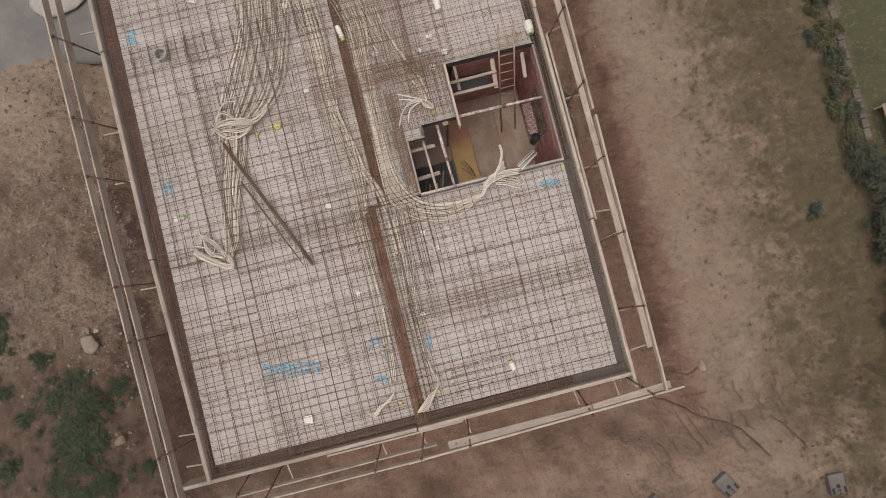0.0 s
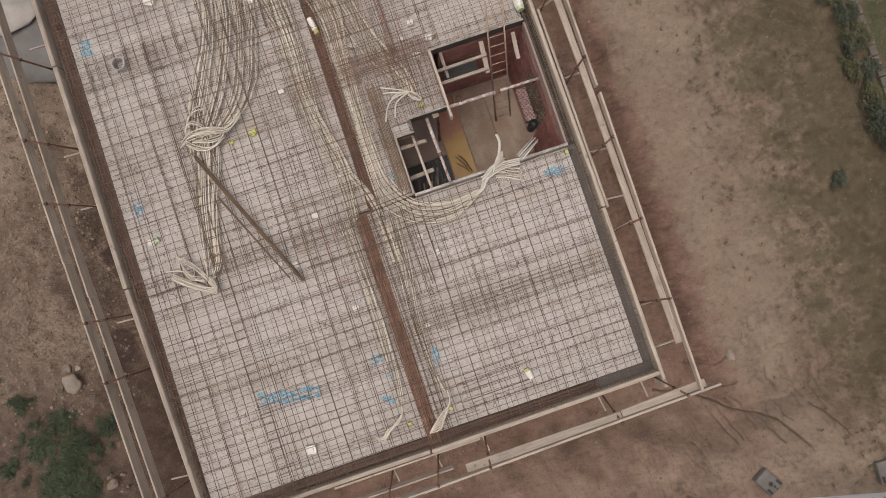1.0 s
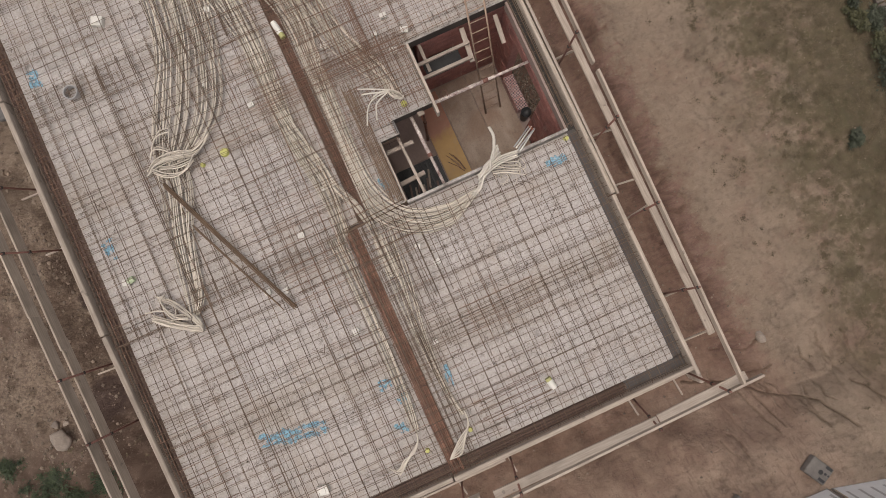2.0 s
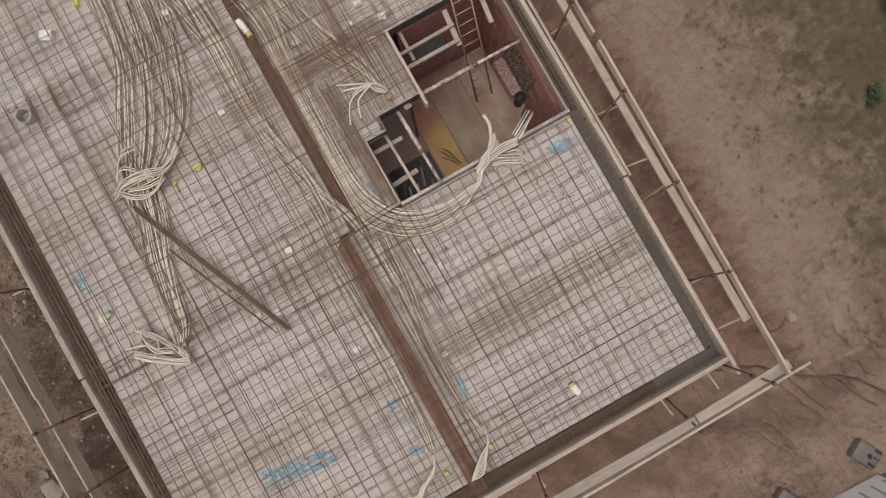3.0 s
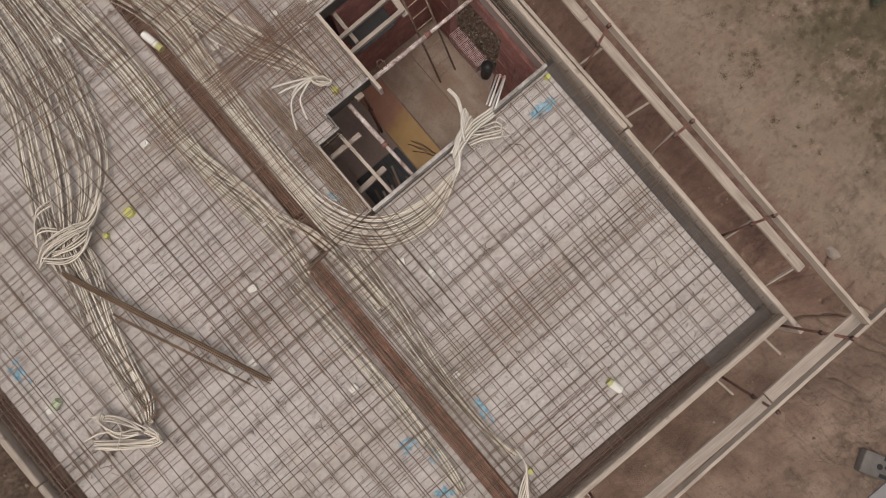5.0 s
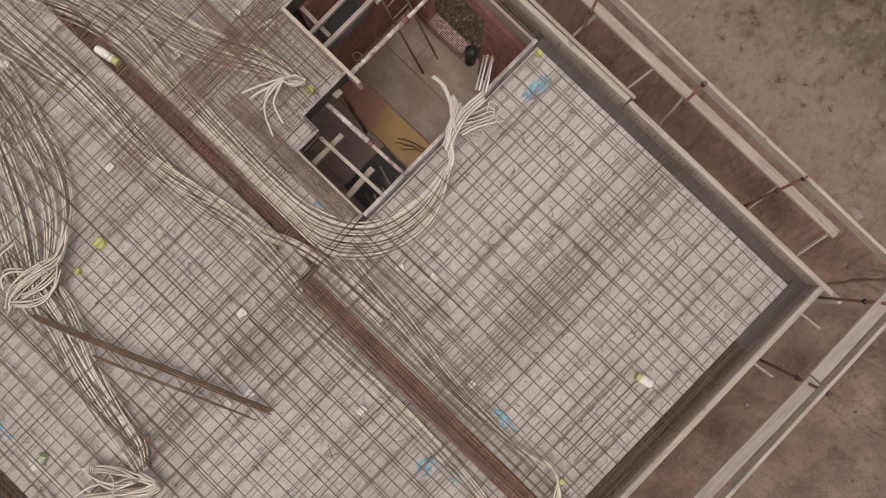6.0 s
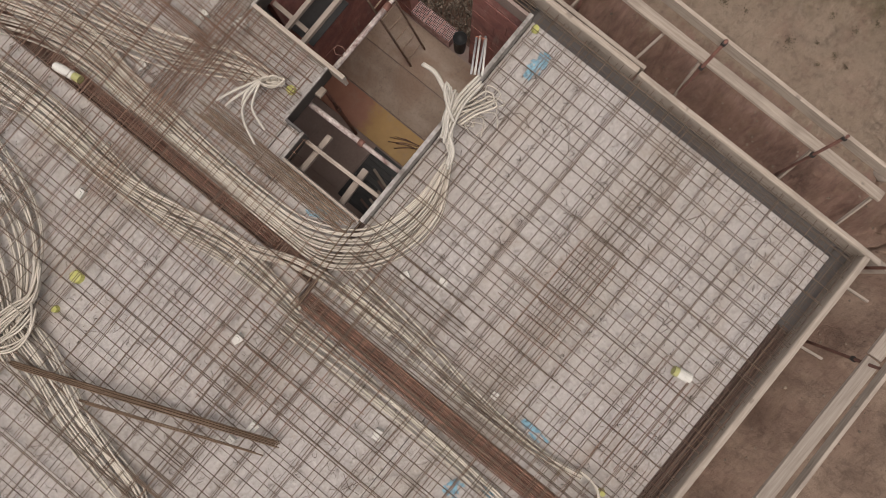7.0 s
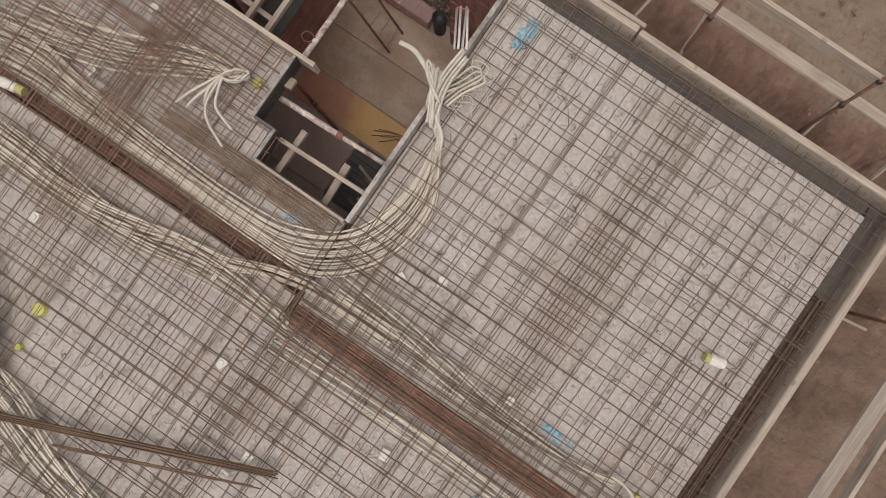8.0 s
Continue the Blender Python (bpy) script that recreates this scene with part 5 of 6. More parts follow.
tangle(b5, [(-1.98, 4.0), (-1.8, 4.08), (-1.61, 4.32), (-1.26, 4.45)], 3, 0.24, 0.0175, 0.03, 21)
tangle(b5, [(-1.79, 4.2), (-1.6, 4.28), (-1.32, 4.34), (-0.98, 4.32)], 4, 0.25, 0.0165, 0.05, 22)
tangle(b5, [(-1.75, 4.16), (-1.55, 4.28), (-1.44, 4.34), (-1.24, 4.22), (-1.06, 4.14), (-1.09, 4.04), (-1.32, 4.17), (-1.51, 4.22)], 3, 0.22, 0.0125, 0.04, 23)
tangle(b5, [(-1.8, 4.21), (-1.7, 4.27), (-1.49, 4.38), (-1.31, 4.48), (-1.28, 4.56), (-1.4, 4.49), (-1.55, 4.28)], 3, 0.27, 0.0165, 0.03, 24)
for k in range(9):
    x, y = q.uniform(-1.5, -1.05), q.uniform(4.0, 4.2)
    strand([(x, y, .14), (x + q.uniform(-.1, .15), y + .1, .16), (x + q.uniform(0, .2), y + q.uniform(-.12, .1), .15), (x + q.uniform(-.2, .1), y - q.uniform(.02, .18), .13)], 0.006, 0.02)
for k in range(3):
    a = [(-1.86 + 0.05 * math.cos(t), 4.05 + 0.075 * math.sin(t), Z + 0.10 + 0.012 * k) for t in np.arange(9) * 0.79]
    loose_conduit(b5, a, 0.004)
b6 = conduit_bundle([(-4.1, 11.0), (-3.85, 9.6), (-3.50, 8.6), (-3.16, 7.4), (-2.80, 6.72), (-2.5, 6.2), (-2.45, 6.1)],
                    [(-3.0, 11.0), (-2.98, 9.4), (-2.95, 8.4), (-2.74, 7.5), (-2.48, 6.85), (-2.36, 6.25), (-2.36, 6.12)], 13, CL)
knot(b6, -2.47, 6.15, Z + 0.10, 0.13, 0.045, -0.84, 6, 21)
for k, ((mx, my), (ex, ey)) in enumerate((((-2.75, 6.36), (-3.04, 6.52)), ((-2.76, 6.30), (-3.02, 6.40)), ((-2.86, 6.22), (-3.15, 5.86)), ((-2.78, 6.16), (-2.95, 5.88)), ((-2.70, 6.28), (-2.90, 6.26)))):
    loose_conduit(b6, [(-2.40, 6.14, Z + .15), (-2.52, 6.25, Z + .21), (mx, my, Z + .25), (0.45 * mx + 0.55 * ex, 0.5 * (my + ey) + (.06 if k in (2, 3) else 0), Z + .24), (ex, ey, Z + .17)], 0.0145)
b7 = conduit_bundle([(-4.6, 4.3), (-4.58, 3.3), (-4.58, 2.2), (-4.58, 1.2), (-4.60, 0.72)],
                    [(-4.35, 4.3), (-4.33, 3.2), (-4.36, 2.2), (-4.43, 1.2), (-4.52, 0.72)], 7, CL)
for k in range(5):
    loose_conduit(b7, [(-4.55, 0.8, Z + .08), (-4.58, 0.58, Z + .14), (-4.72 - .02 * k, 0.42, Z + .17), (-4.95 - .03 * k, 0.36 - .04 * k, Z + .15), (-5.1 - .03 * k, 0.16 + .05 * k, Z + .1)])
b8 = conduit_bundle([(-3.90, 4.0), (-3.90, 3.3), (-3.90, 2.2), (-3.86, 1.2), (-3.74, 0.65)],
                    [(-3.45, 4.1), (-3.55, 3.2), (-3.72, 2.2), (-3.75, 1.2), (-3.66, 0.65)], 7, CL)
for k in range(6):
    loose_conduit(b8, [(-3.66, 0.75, Z + .09), (-3.66, 0.55, Z + .18), (-3.70 - .03 * k, 0.46 - .04 * k, Z + .22), (-3.90 - .02 * k, 0.34 - .05 * k, Z + .21), (-4.16 - .01 * k, 0.12 - .01 * k, Z + .16)], 0.0115)

# ---- stair opening: forms, props, ladder and the room below ----
def rim(x0, x1, y0, y1, z0, z1, mat, name="opening_form", label="thin form board lining the stair opening"):
    tagged(box(name, x0, x1, y0, y1, z0, z1, mat, None, 0.004), label, "formwork board")


GREYRIM = "grey steel-faced form board along the stair opening"


def capped(x0, x1, y0, y1, z0, z1):
    """A form board with pale top strip; near-black face paints the dark interior below."""
    thing = empty("opening_form", "dark form board with a pale top strip at the stair opening", "formwork board", "", (0, 0, 0))
    box("board", x0, x1, y0, y1, z0, z1 - 0.03, M_PLYDARK, thing)
    box("top_strip", x0 - 0.004, x1 + 0.004, y0 - 0.004, y1 + 0.004, z1 - 0.029, z1, M_SOILED, thing, 0.003)


rim(-3.06, -0.02, 4.335, 4.385, 2.72, 3.20, M_RIM, label=GREYRIM)
rim(-3.085, -3.055, 4.39, 5.50, 2.90, 3.19, M_EDGE)
capped(-3.05, -2.70, 5.50, 5.525, 2.93, 3.19)
rim(-2.72, -2.69, 5.54, 5.78, 2.93, 3.17, M_PLYGREY)
capped(-2.72, -1.96, 5.765, 5.79, 2.93, 3.19)
rim(-1.955, -1.905, 5.55, 6.89, 2.95, 3.20, M_EDGE, label="pale timber form board along the stair opening")
capped(-1.95, -0.03, 6.90, 6.925, 2.93, 3.18)
rim(-0.03, 0.012, 4.39, 6.89, 2.86, 3.08, M_FLOOR, label="cement-smeared upstand along the stair opening")


def timber(p, q, w, h, label, mat=None):
    a, b = Vector(p), Vector(q)
    d = b - a
    bm = bmesh.new()
    add_box(bm, 0, d.length, -w / 2, w / 2, -h / 2, h / 2, 0.004)
    ob = part("timber_bearer", bm, mat or M_TIMBER)
    ob.matrix_world = Matrix.Translation(a) @ d.to_track_quat("X", "Z").to_matrix().to_4x4()
    return tagged(ob, label, "timber", "timbers in the stair opening")


TB = "pale timber bearer propping the stair opening forms"
timber((-1.90, 6.57, 2.88), (-0.86, 6.58, 2.88), 0.055, 0.06, TB)
timber((-1.90, 6.31, 2.88), (-0.92, 6.31, 2.88), 0.06, 0.07, TB)
timber((-0.88, 6.88, 2.84), (-0.93, 6.26, 2.76), 0.09, 0.06, "yellowed timber wedge nailed to a bearer")
timber((-1.70, 6.94, 2.80), (-1.70, 6.44, 2.70), 0.06, 0.05, TB)
timber((-0.22, 6.86, 2.82), (-0.26, 6.35, 2.72), 0.08, 0.05, TB)
timber((-2.75, 5.52, 2.93), (-2.715, 4.40, 2.93), 0.05, 0.06, TB)
timber((-3.05, 5.36, 2.82), (-2.52, 5.36, 2.82), 0.07, 0.06, TB)
timber((-3.05, 4.74, 2.82), (-2.56, 4.77, 2.82), 0.08, 0.06, TB)


def prop(p, q, r, coat=None, label="cement-spattered steel prop across the stair opening"):
    a, b = Vector(p), Vector(q)
    thing = empty("steel_prop", label, "prop", "steel props in the stair opening", p)
    d = b - a
    v, f = tube_data([(0, 0, 0), d * 0.55], r, 10)
    link_mesh("outer_tube", v.tolist(), f, coat or M_PROP, thing, True)
    v, f = tube_data([d * 0.5, d], r * 0.8, 10)
    link_mesh("inner_tube", v.tolist(), f, coat or M_PROP, thing, True)
    v, f = tube_data([d * 0.53, d * 0.58], r * 1.3, 10)
    link_mesh("collar", v.tolist(), f, M_STEEL, thing, True)
    return thing


prop((-1.93, 5.86, 2.78), (-0.03, 5.83, 2.80), 0.035)
prop((-2.38, 5.758, 2.90), (-2.335, 4.388, 2.90), 0.034)
prop((-2.09, 5.90, 0.116), (-2.11, 5.86, 2.93), 0.028, M_STEEL, "rusty brown steel prop standing upright on the floor below")


def ladder():
    thing = empty("ladder", "grey-brown timber ladder standing in the stair opening", "ladder", "", (-0.46, 5.91, 0.1))
    top = Vector((-0.16, 1.22, 3.85))
    for s in (-0.18, 0.18):
        v, f = tube_data([Vector((s, 0, 0)), Vector((s * 0.9, 0, 0)) + top], 0.018, 6)
        link_mesh("rail", v.tolist(), f, M_LADDER, thing, True)
    for i in range(14):
        u = (i + 0.7) / 14.2
        c = top * u
        w = 0.18 * (1 - 0.1 * u)
        v, f = tube_data([(c.x - w, c.y, c.z), (c.x + w, c.y, c.z)], 0.011, 6)
        link_mesh("rung", v.tolist(), f, M_LADDER, thing, True)


M_LADDER = wood("brown_ladder_timber", (0.29, 0.20, 0.145), (0.44, 0.33, 0.25), 2)
ladder()

# sheets lying on the floor below
for x0, x1, y0, y1, mat, label in (
    (-2.02, -1.475, 4.2, 6.86, M_SHEETTAN, "orange-brown form panel lying on the floor below"),
    (-1.455, -0.752, 4.2, 6.90, M_SHEETGREY, "grey plywood sheet lying on the floor below"),
    (-0.735, -0.02, 4.2, 6.90, M_SHEETGREY, "grey plywood sheet lying on the floor below"),
):
    tagged(box("floor_sheet", x0, x1, y0, y1, 0.087, 0.115, mat, None, 0.003), label, "plywood sheet", "sheets on the floor below")
for k, (xa, ya, xb, yb) in enumerate(((-1.86, 5.40, -1.60, 4.95), (-1.78, 5.42, -1.58, 4.93), (-1.80, 5.28, -1.66, 4.97), (-1.72, 5.36, -1.60, 4.98), (-1.88, 5.25, -1.62, 4.90))):
    v, f = tube_data([(xa, ya, 0.124), (0.5 * (xa + xb) + 0.02, 0.5 * (ya + yb), 0.131 + 0.004 * k), (xb, yb, 0.126)], 0.007, 5)
    tagged(link_mesh("short_bar", v.tolist(), f, M_RUST, None, True), "short rusty bar lying on the orange panel", "rebar", "short bars on the floor below")
# added black sheet that paints the dark hole below the bearers
tagged(box("plastic_sheet", -1.72, -0.98, 6.50, 6.88, 2.15, 2.165, M_BLACK, None, 0.003), "black sheet standing in for the dark hole under the bearers", "plastic sheet")
# black ribbed sheet and dark litter under the western lip
thing = empty("ribbed_sheet", "black ribbed plastic sheet on the floor below", "plastic sheet", "", (-2.55, 4.9, 0.09))
box("sheet_body", -0.5, 0.5, -0.65, 0.60, 0.0, 0.02, M_BLACK, thing)
for i in range(9):
    box("rib", -0.46 + 0.105 * i, -0.42 + 0.105 * i, -0.63, 0.58, 0.02, 0.05, M_BLACK, thing, 0.006)
tagged(box("floor_sheet", -3.0, -2.04, 5.52, 6.6, 0.087, 0.115, M_FLOOR, None, 0.004), "grey-brown board lying on the floor below", "plywood sheet", "sheets on the floor below")

# red bricks of the walls that show in the opening
def brick_face(parent, origin, ux, nx, nz, bl, bh, depth, normal):
    me = bpy.data.meshes.new("brick")
    bm = bmesh.new()
    l, h, j = bl - 0.006, bh - 0.006, depth
    if ux[0]:
        add_box(bm, 0, l, -j / 2, j / 2, 0, h, 0.004)
    else:
        add_box(bm, -j / 2, j / 2, 0, l, 0, h, 0.004)
    bm.to_mesh(me)
    bm.free()
    me.materials.append(M_BRICK)
    for r in range(nz):
        for i in range(nx):
            ob = new("brick", me)
            off = (0.5 if r % 2 else 0.0) * bl
            ob.location = Vector(origin) + Vector(ux) * (i * bl + off) + Vector((0, 0, r * bh)) + Vector(normal) * rng.uniform(-0.003, 0.001)
            ob.parent = parent


bpy.context.view_layer.update()
brick_face(wall_east, (0.019, 3.9, 0.10), (0, 1, 0), 3, 10, 0.375, 0.245, 0.018, (-1, 0, 0))
brick_face(wall_east, (0.019, 6.44, 0.10), (0, 1, 0), 1, 10, 0.375, 0.245, 0.018, (-1, 0, 0))
brick_face(wall_stair, (-1.75, 6.935, 0.10), (1, 0, 0), 5, 11, 0.34, 0.245, 0.018, (0, -1, 0))

# first course of perforated blocks across the opening in the east wall
thing = empty("perforated_block_course", "course of red perforated clay blocks across a wall opening", "brick course", "", (0.12, 5.62, 0.087))
for i in range(3):
    bm = bmesh.new()
    add_box(bm, -0.12, 0.12, 0.27 * i, 0.27 * i + 0.262, 0.0, 0.24, 0.004)
    blk = part("block", bm, M_CLAY, thing)
    # flat black squares paint the dark inside the perforations
    pile = Pile()
    for a in range(8):
        for b in range(8):
            cx, cy = -0.105 + 0.03 * a, 0.27 * i + 0.025 + 0.03 * b
            pile.put([(cx - 0.010, cy - 0.010, 0.2415), (cx + 0.010, cy - 0.010, 0.2415), (cx + 0.010, cy + 0.010, 0.2415), (cx - 0.010, cy + 0.010, 0.2415)], [(0, 1, 2, 3)])
    pile.link("perforation", M_BLACK, blk)
bm = bmesh.new()
rings = []
for r, z in ((0.095, 0.0), (0.11, 0.43), (0.116, 0.435), (0.116, 0.45), (0.108, 0.45), (0.10, 0.36)):
    rings.append([bm.verts.new((r * math.cos(a), r * math.sin(a), z)) for a in np.arange(20) * math.pi / 10])
for p, q in zip(rings, rings[1:]):
    for i in range(20):
        bm.faces.new((p[i], p[(i + 1) % 20], q[(i + 1) % 20], q[i]))
bm.faces.new(rings[0][::-1])
bm.faces.new(rings[-1])
ob = part("black_bucket", bm, M_BLACK, None, "", True)
ob.location = (0.10, 5.47, 0.088)
tagged(ob, "black plastic bucket standing beside the perforated clay blocks", "bucket")
# dark rubble tipped outside the wall opening
pile = Pile()
rr = random.Random(41)
for _ in range(1100):
    x, y = rr.uniform(0.26, 1.3), rr.uniform(5.3, 6.7)
    s, a = rr.choice((0.011, 0.014, 0.018, 0.03)) * rr.uniform(0.8, 1.2), rr.uniform(0, 6.28)
    z = 0.12 + 0.14 * math.exp(-((x - 0.75) / 0.4) ** 2) + rr.uniform(-0.02, 0.03)
    ring = [(x + s * rr.uniform(0.6, 1.2) * math.cos(a + q), y + s * rr.uniform(0.6, 1.2) * math.sin(a + q), z + rr.uniform(-0.01, 0.01)) for q in (0.0, 1.5, 3.1, 4.6)]
    pile.put(ring + [(x, y, z + s * rr.uniform(0.5, 0.9)), (x, y, z - 0.14)], [(0, 1, 4), (1, 2, 4), (2, 3, 4), (3, 0, 4), (1, 0, 5), (2, 1, 5), (3, 2, 5), (0, 3, 5)])
tagged(pile.link("rubble", M_GRAVEL), "dark broken rubble heaped outside the wall opening", "rubble", kind="stuff")
timber((-2.14, 5.745, 2.955), (-2.26, 5.735, 2.98), 0.10, 0.05, "small timber wedge jammed behind the form board", M_BOARD)
# wire stirrup hooked over the prop
v, f = tube_data([(-1.68, 5.86, 2.82), (-1.72, 5.94, 2.83), (-1.68, 6.00, 2.83), (-1.62, 5.99, 2.83), (-1.60, 5.93, 2.83), (-1.62, 5.86, 2.82)], 0.009, 5)
tagged(link_mesh("wire_loop", v.tolist(), f, M_STEEL, None, True), "rusty wire loop hooked over the spattered prop", "wire")
# torn boards and slats on the dark floor under the western lip
rr = random.Random(17)
for k in range(7):
    x, y, a, l = -2.92 + 0.1 * k, rr.uniform(4.75, 5.1), rr.uniform(1.2, 1.4), rr.uniform(0.2, 0.42)
    bm = bmesh.new()
    add_box(bm, -l / 2, l / 2, -0.022, 0.022, 0.0, 0.02, 0.003)
    ob = part("board_offcut", bm, M_BOARD if k % 2 else M_PLY)
    ob.matrix_world = pose(x, y, 0.1405, 0, 0, math.degrees(a))
    tagged(ob, "dirty board offcut lying on the black sheet below", "board", "board offcuts on the floor below")
thing = empty("pipe_bundle", "bundle of pale pipes tied with orange cord lying over the rim", "pipes", "", (-0.90, 4.44, 3.215))
for k in range(4):
    a = Vector((0.036 * (k - 1.5) * 0.55, -0.036 * (k - 1.5), 0.012 * (k % 2)))
    e = a + Vector((0.36 + 0.02 * (k % 3), 0.22 + 0.012 * (k % 2), -0.20))
    v, f = tube_data([a + Vector((-0.07, -0.04, 0.012)), a, e], 0.0135, 8)
    link_mesh("pipe", v.tolist(), f, M_WHITE if k % 2 else M_GREYP, thing, True)
for k, (u, n) in enumerate(((0.97, 6),)):
    c = Vector((0.37, 0.225, -0.20)) * u
    pts = [c + Vector((0.05 * math.sin(t) * 0.6, -0.075 * math.sin(t), 0.028 * math.cos(t))) for t in np.arange(13) * math.pi / 6]
    v, f = tube_data(pts, 0.006, 6)
    link_mesh("cord", v.tolist(), f, M_ORANGE, thing, True)

# ---- small things on the deck ----
def junction_box(x, y, s, tall, ang, mat=None, label="small white plastic junction box on the deck"):
    thing = empty("junction_box", label, "junction box", "junction boxes on the deck", (x, y, Z))
    thing.rotation_euler = (0, 0, ang)
    box("body", -s / 2, s / 2, -s * 0.42, s * 0.42, 0.002, tall, mat or M_WHITE, thing, 0.006)
    bm = bmesh.new()
    bmesh.ops.create_cone(bm, cap_ends=True, segments=10, radius1=s * 0.28, radius2=s * 0.26, depth=0.015)
    bmesh.ops.translate(bm, vec=(0, 0, tall + 0.004), verts=bm.verts)
    part("cover", bm, mat or M_WHITE, thing)


for x, y, s in ((-6.41, 0.47, 0.19), (-4.80, 2.70, 0.12), (-3.02, 3.21, 0.12), (-3.22, 3.60, 0.10), (-3.63, 1.96, 0.10), (-4.99, 4.62, 0.12), (-5.92, 3.95, 0.11),
                (-5.64, 3.84, 0.12), (-8.10, 5.12, 0.13), (-4.87, 7.11, 0.11), (-3.28, 7.52, 0.11), (-2.09, 7.59, 0.12), (-1.85, 7.20, 0.13), (-2.18, 6.94, 0.13), (-2.36, 7.36, 0.10),
                (-4.25, 7.25, 0.07), (-5.50, 7.79, 0.10), (-4.33, 5.2, 0.08), (-4.9, 9.0, 0.11), (-6.76, 9.62, 0.2)):
    junction_box(x, y, s, 0.05 + 0.25 * s, rng.uniform(-0.5, 0.5))


def lamp_housing(x, y, r, l, ang, cap, body, label, z=0.0):
    """A round recessed-lamp housing lying on its side, with a coloured cap."""
    thing = empty("lamp_housing", label, "lamp housing", "lamp housings on the deck", (x, y, Z + r + 0.004 + z))
    thing.rotation_euler = (0, 0, ang)
    for name, a, b, rad, mat in (("body", 0.0, l, r, body), ("cap", -0.35 * l, 0.0, r * 0.92, cap)):
        v, f = tube_data([(a, 0, 0), (b, 0, 0)], rad, 14)
        link_mesh(name, v.tolist(), f, mat, thing)
    for k in range(3):
        v, f = tube_data([(l * (0.25 + 0.25 * k), 0, 0), (l * (0.29 + 0.25 * k), 0, 0)], r * 1.06, 14)
        link_mesh("ring", v.tolist(), f, body, thing)


lamp_housing(-2.122, 0.565, 0.06, 0.155, -1.37, M_CAP, M_WHITE, "white lamp housing with a yellow cap on the mesh", 0.05)
lamp_housing(-3.87, 8.02, 0.055, 0.25, 1.75, M_CAP, M_WHITE, "long white lamp housing with a yellow cap by the trough", 0.05)
lamp_housing(-1.75, 8.18, 0.075, 0.24, 1.6, M_WHITE, M_WHITE, "white plastic housing lying on the mesh")
lamp_housing(0.0, 7.18, 0.085, 0.20, 1.6, M_GREEN, M_WHITE, "white and pale green housing at the rim beam", 0.03)
lamp_housing(-8.06, 5.12, 0.055, 0.11, 0.2, M_WHITE, M_GREEN, "pale green housing lying on the deck")


def outlet_box(x, y, r):
    bm = bmesh.new()
    bmesh.ops.create_cone(bm, cap_ends=True, segments=12, radius1=r, radius2=r * 0.8, depth=0.05)
    bmesh.ops.translate(bm, vec=(x, y, Z + 0.027), verts=bm.verts)
    tagged(part("outlet_box", bm, M_YELLOW), "round yellow plastic outlet box standing on the concrete deck", "outlet box", "outlet boxes on the deck")


for x, y, r in ((-5.64, 6.53, 0.085), (-6.08, 6.48, 0.045), (-3.70, 0.35, 0.045), (-4.52, 0.33, 0.045), (-6.11, 9.9, 0.07), (-0.06, 4.25, 0.05), (-2.40, 6.0, 0.06)):
    outlet_box(x, y, r)

# round pipe sleeve standing on the western deck
thing = empty("pipe_sleeve", "open grey plastic pipe sleeve standing on the deck", "pipe sleeve", "", (-7.66, 8.60, Z))
bm = bmesh.new()
for r0, r1, z0, z1 in ((0.118, 0.118, 0.0, 0.15), (0.13, 0.13, 0.11, 0.15)):
    rings = []
    for rr, zz in ((r0, z0), (r1, z1), (r1 - 0.008, z1), (r0 - 0.008, z0 + 0.002)):
        rings.append([bm.verts.new((rr * math.cos(a), rr * math.sin(a), zz)) for a in np.arange(24) * math.pi / 12])
    for p, q in zip(rings, rings[1:] + rings[:1]):
        for i in range(24):
            bm.faces.new((p[i], p[(i + 1) % 24], q[(i + 1) % 24], q[i]))
bmesh.ops.recalc_face_normals(bm, faces=bm.faces)
part("sleeve", bm, M_GREYP, thing)


def spray_mark(x, y, w, h, ang, n, seed):
    """Blue spray strokes on the concrete: thin blotches with ragged outlines."""
    rr = random.Random(seed)
    thing = empty("spray_mark", "blue spray paint mark on the concrete deck", "paint mark", "spray marks on the deck", (x, y, Z + 0.0045))
    thing.rotation_euler = (0, 0, ang)
    for i in range(n):
        bm = bmesh.new()
        for j in range(5):
            cx, cy = w * ((i + rr.random()) / n - 0.5), h * rr.uniform(-0.42, 0.42)
            a, b = w / n * rr.uniform(0.3, 0.8), h * rr.uniform(0.08, 0.24)
            vs = [bm.verts.new((cx + a * math.cos(t) * rr.uniform(0.5, 1.2), cy + b * math.sin(t) * rr.uniform(0.5, 1.2), 0.0004 * (5 * i + j))) for t in np.arange(14) * math.pi / 7]
            bm.faces.new(vs)
        part("stroke", bm, M_BLUE, thing)


for k, (x, y, w, h, ang, n) in enumerate(((-8.22, 9.2, 0.16, 0.4, 0.0, 2), (-8.18, 5.78, 0.14, 0.42, 0.0, 2), (-6.52, 1.53, 1.15, 0.27, -0.18, 10), (-4.73, 1.66, 0.2, 0.2, 0, 3), (-3.67, 1.36, 0.36, 0.12, 1.5, 4),
                                          (-4.77, 0.86, 0.2, 0.2, 0, 3), (-0.38, 3.96, 0.34, 0.22, 0.2, 4), (-3.30, 4.84, 0.26, 0.14, 1.9, 2), (-4.55, 1.3, 0.15, 0.15, 0.5, 2))):
    spray_mark(x, y, w, h, ang, n, k)

# ---- round about: stones, weeds, shrubs, fence ----
def zg(x, y):
    return float(ground_z(x, y)[0])


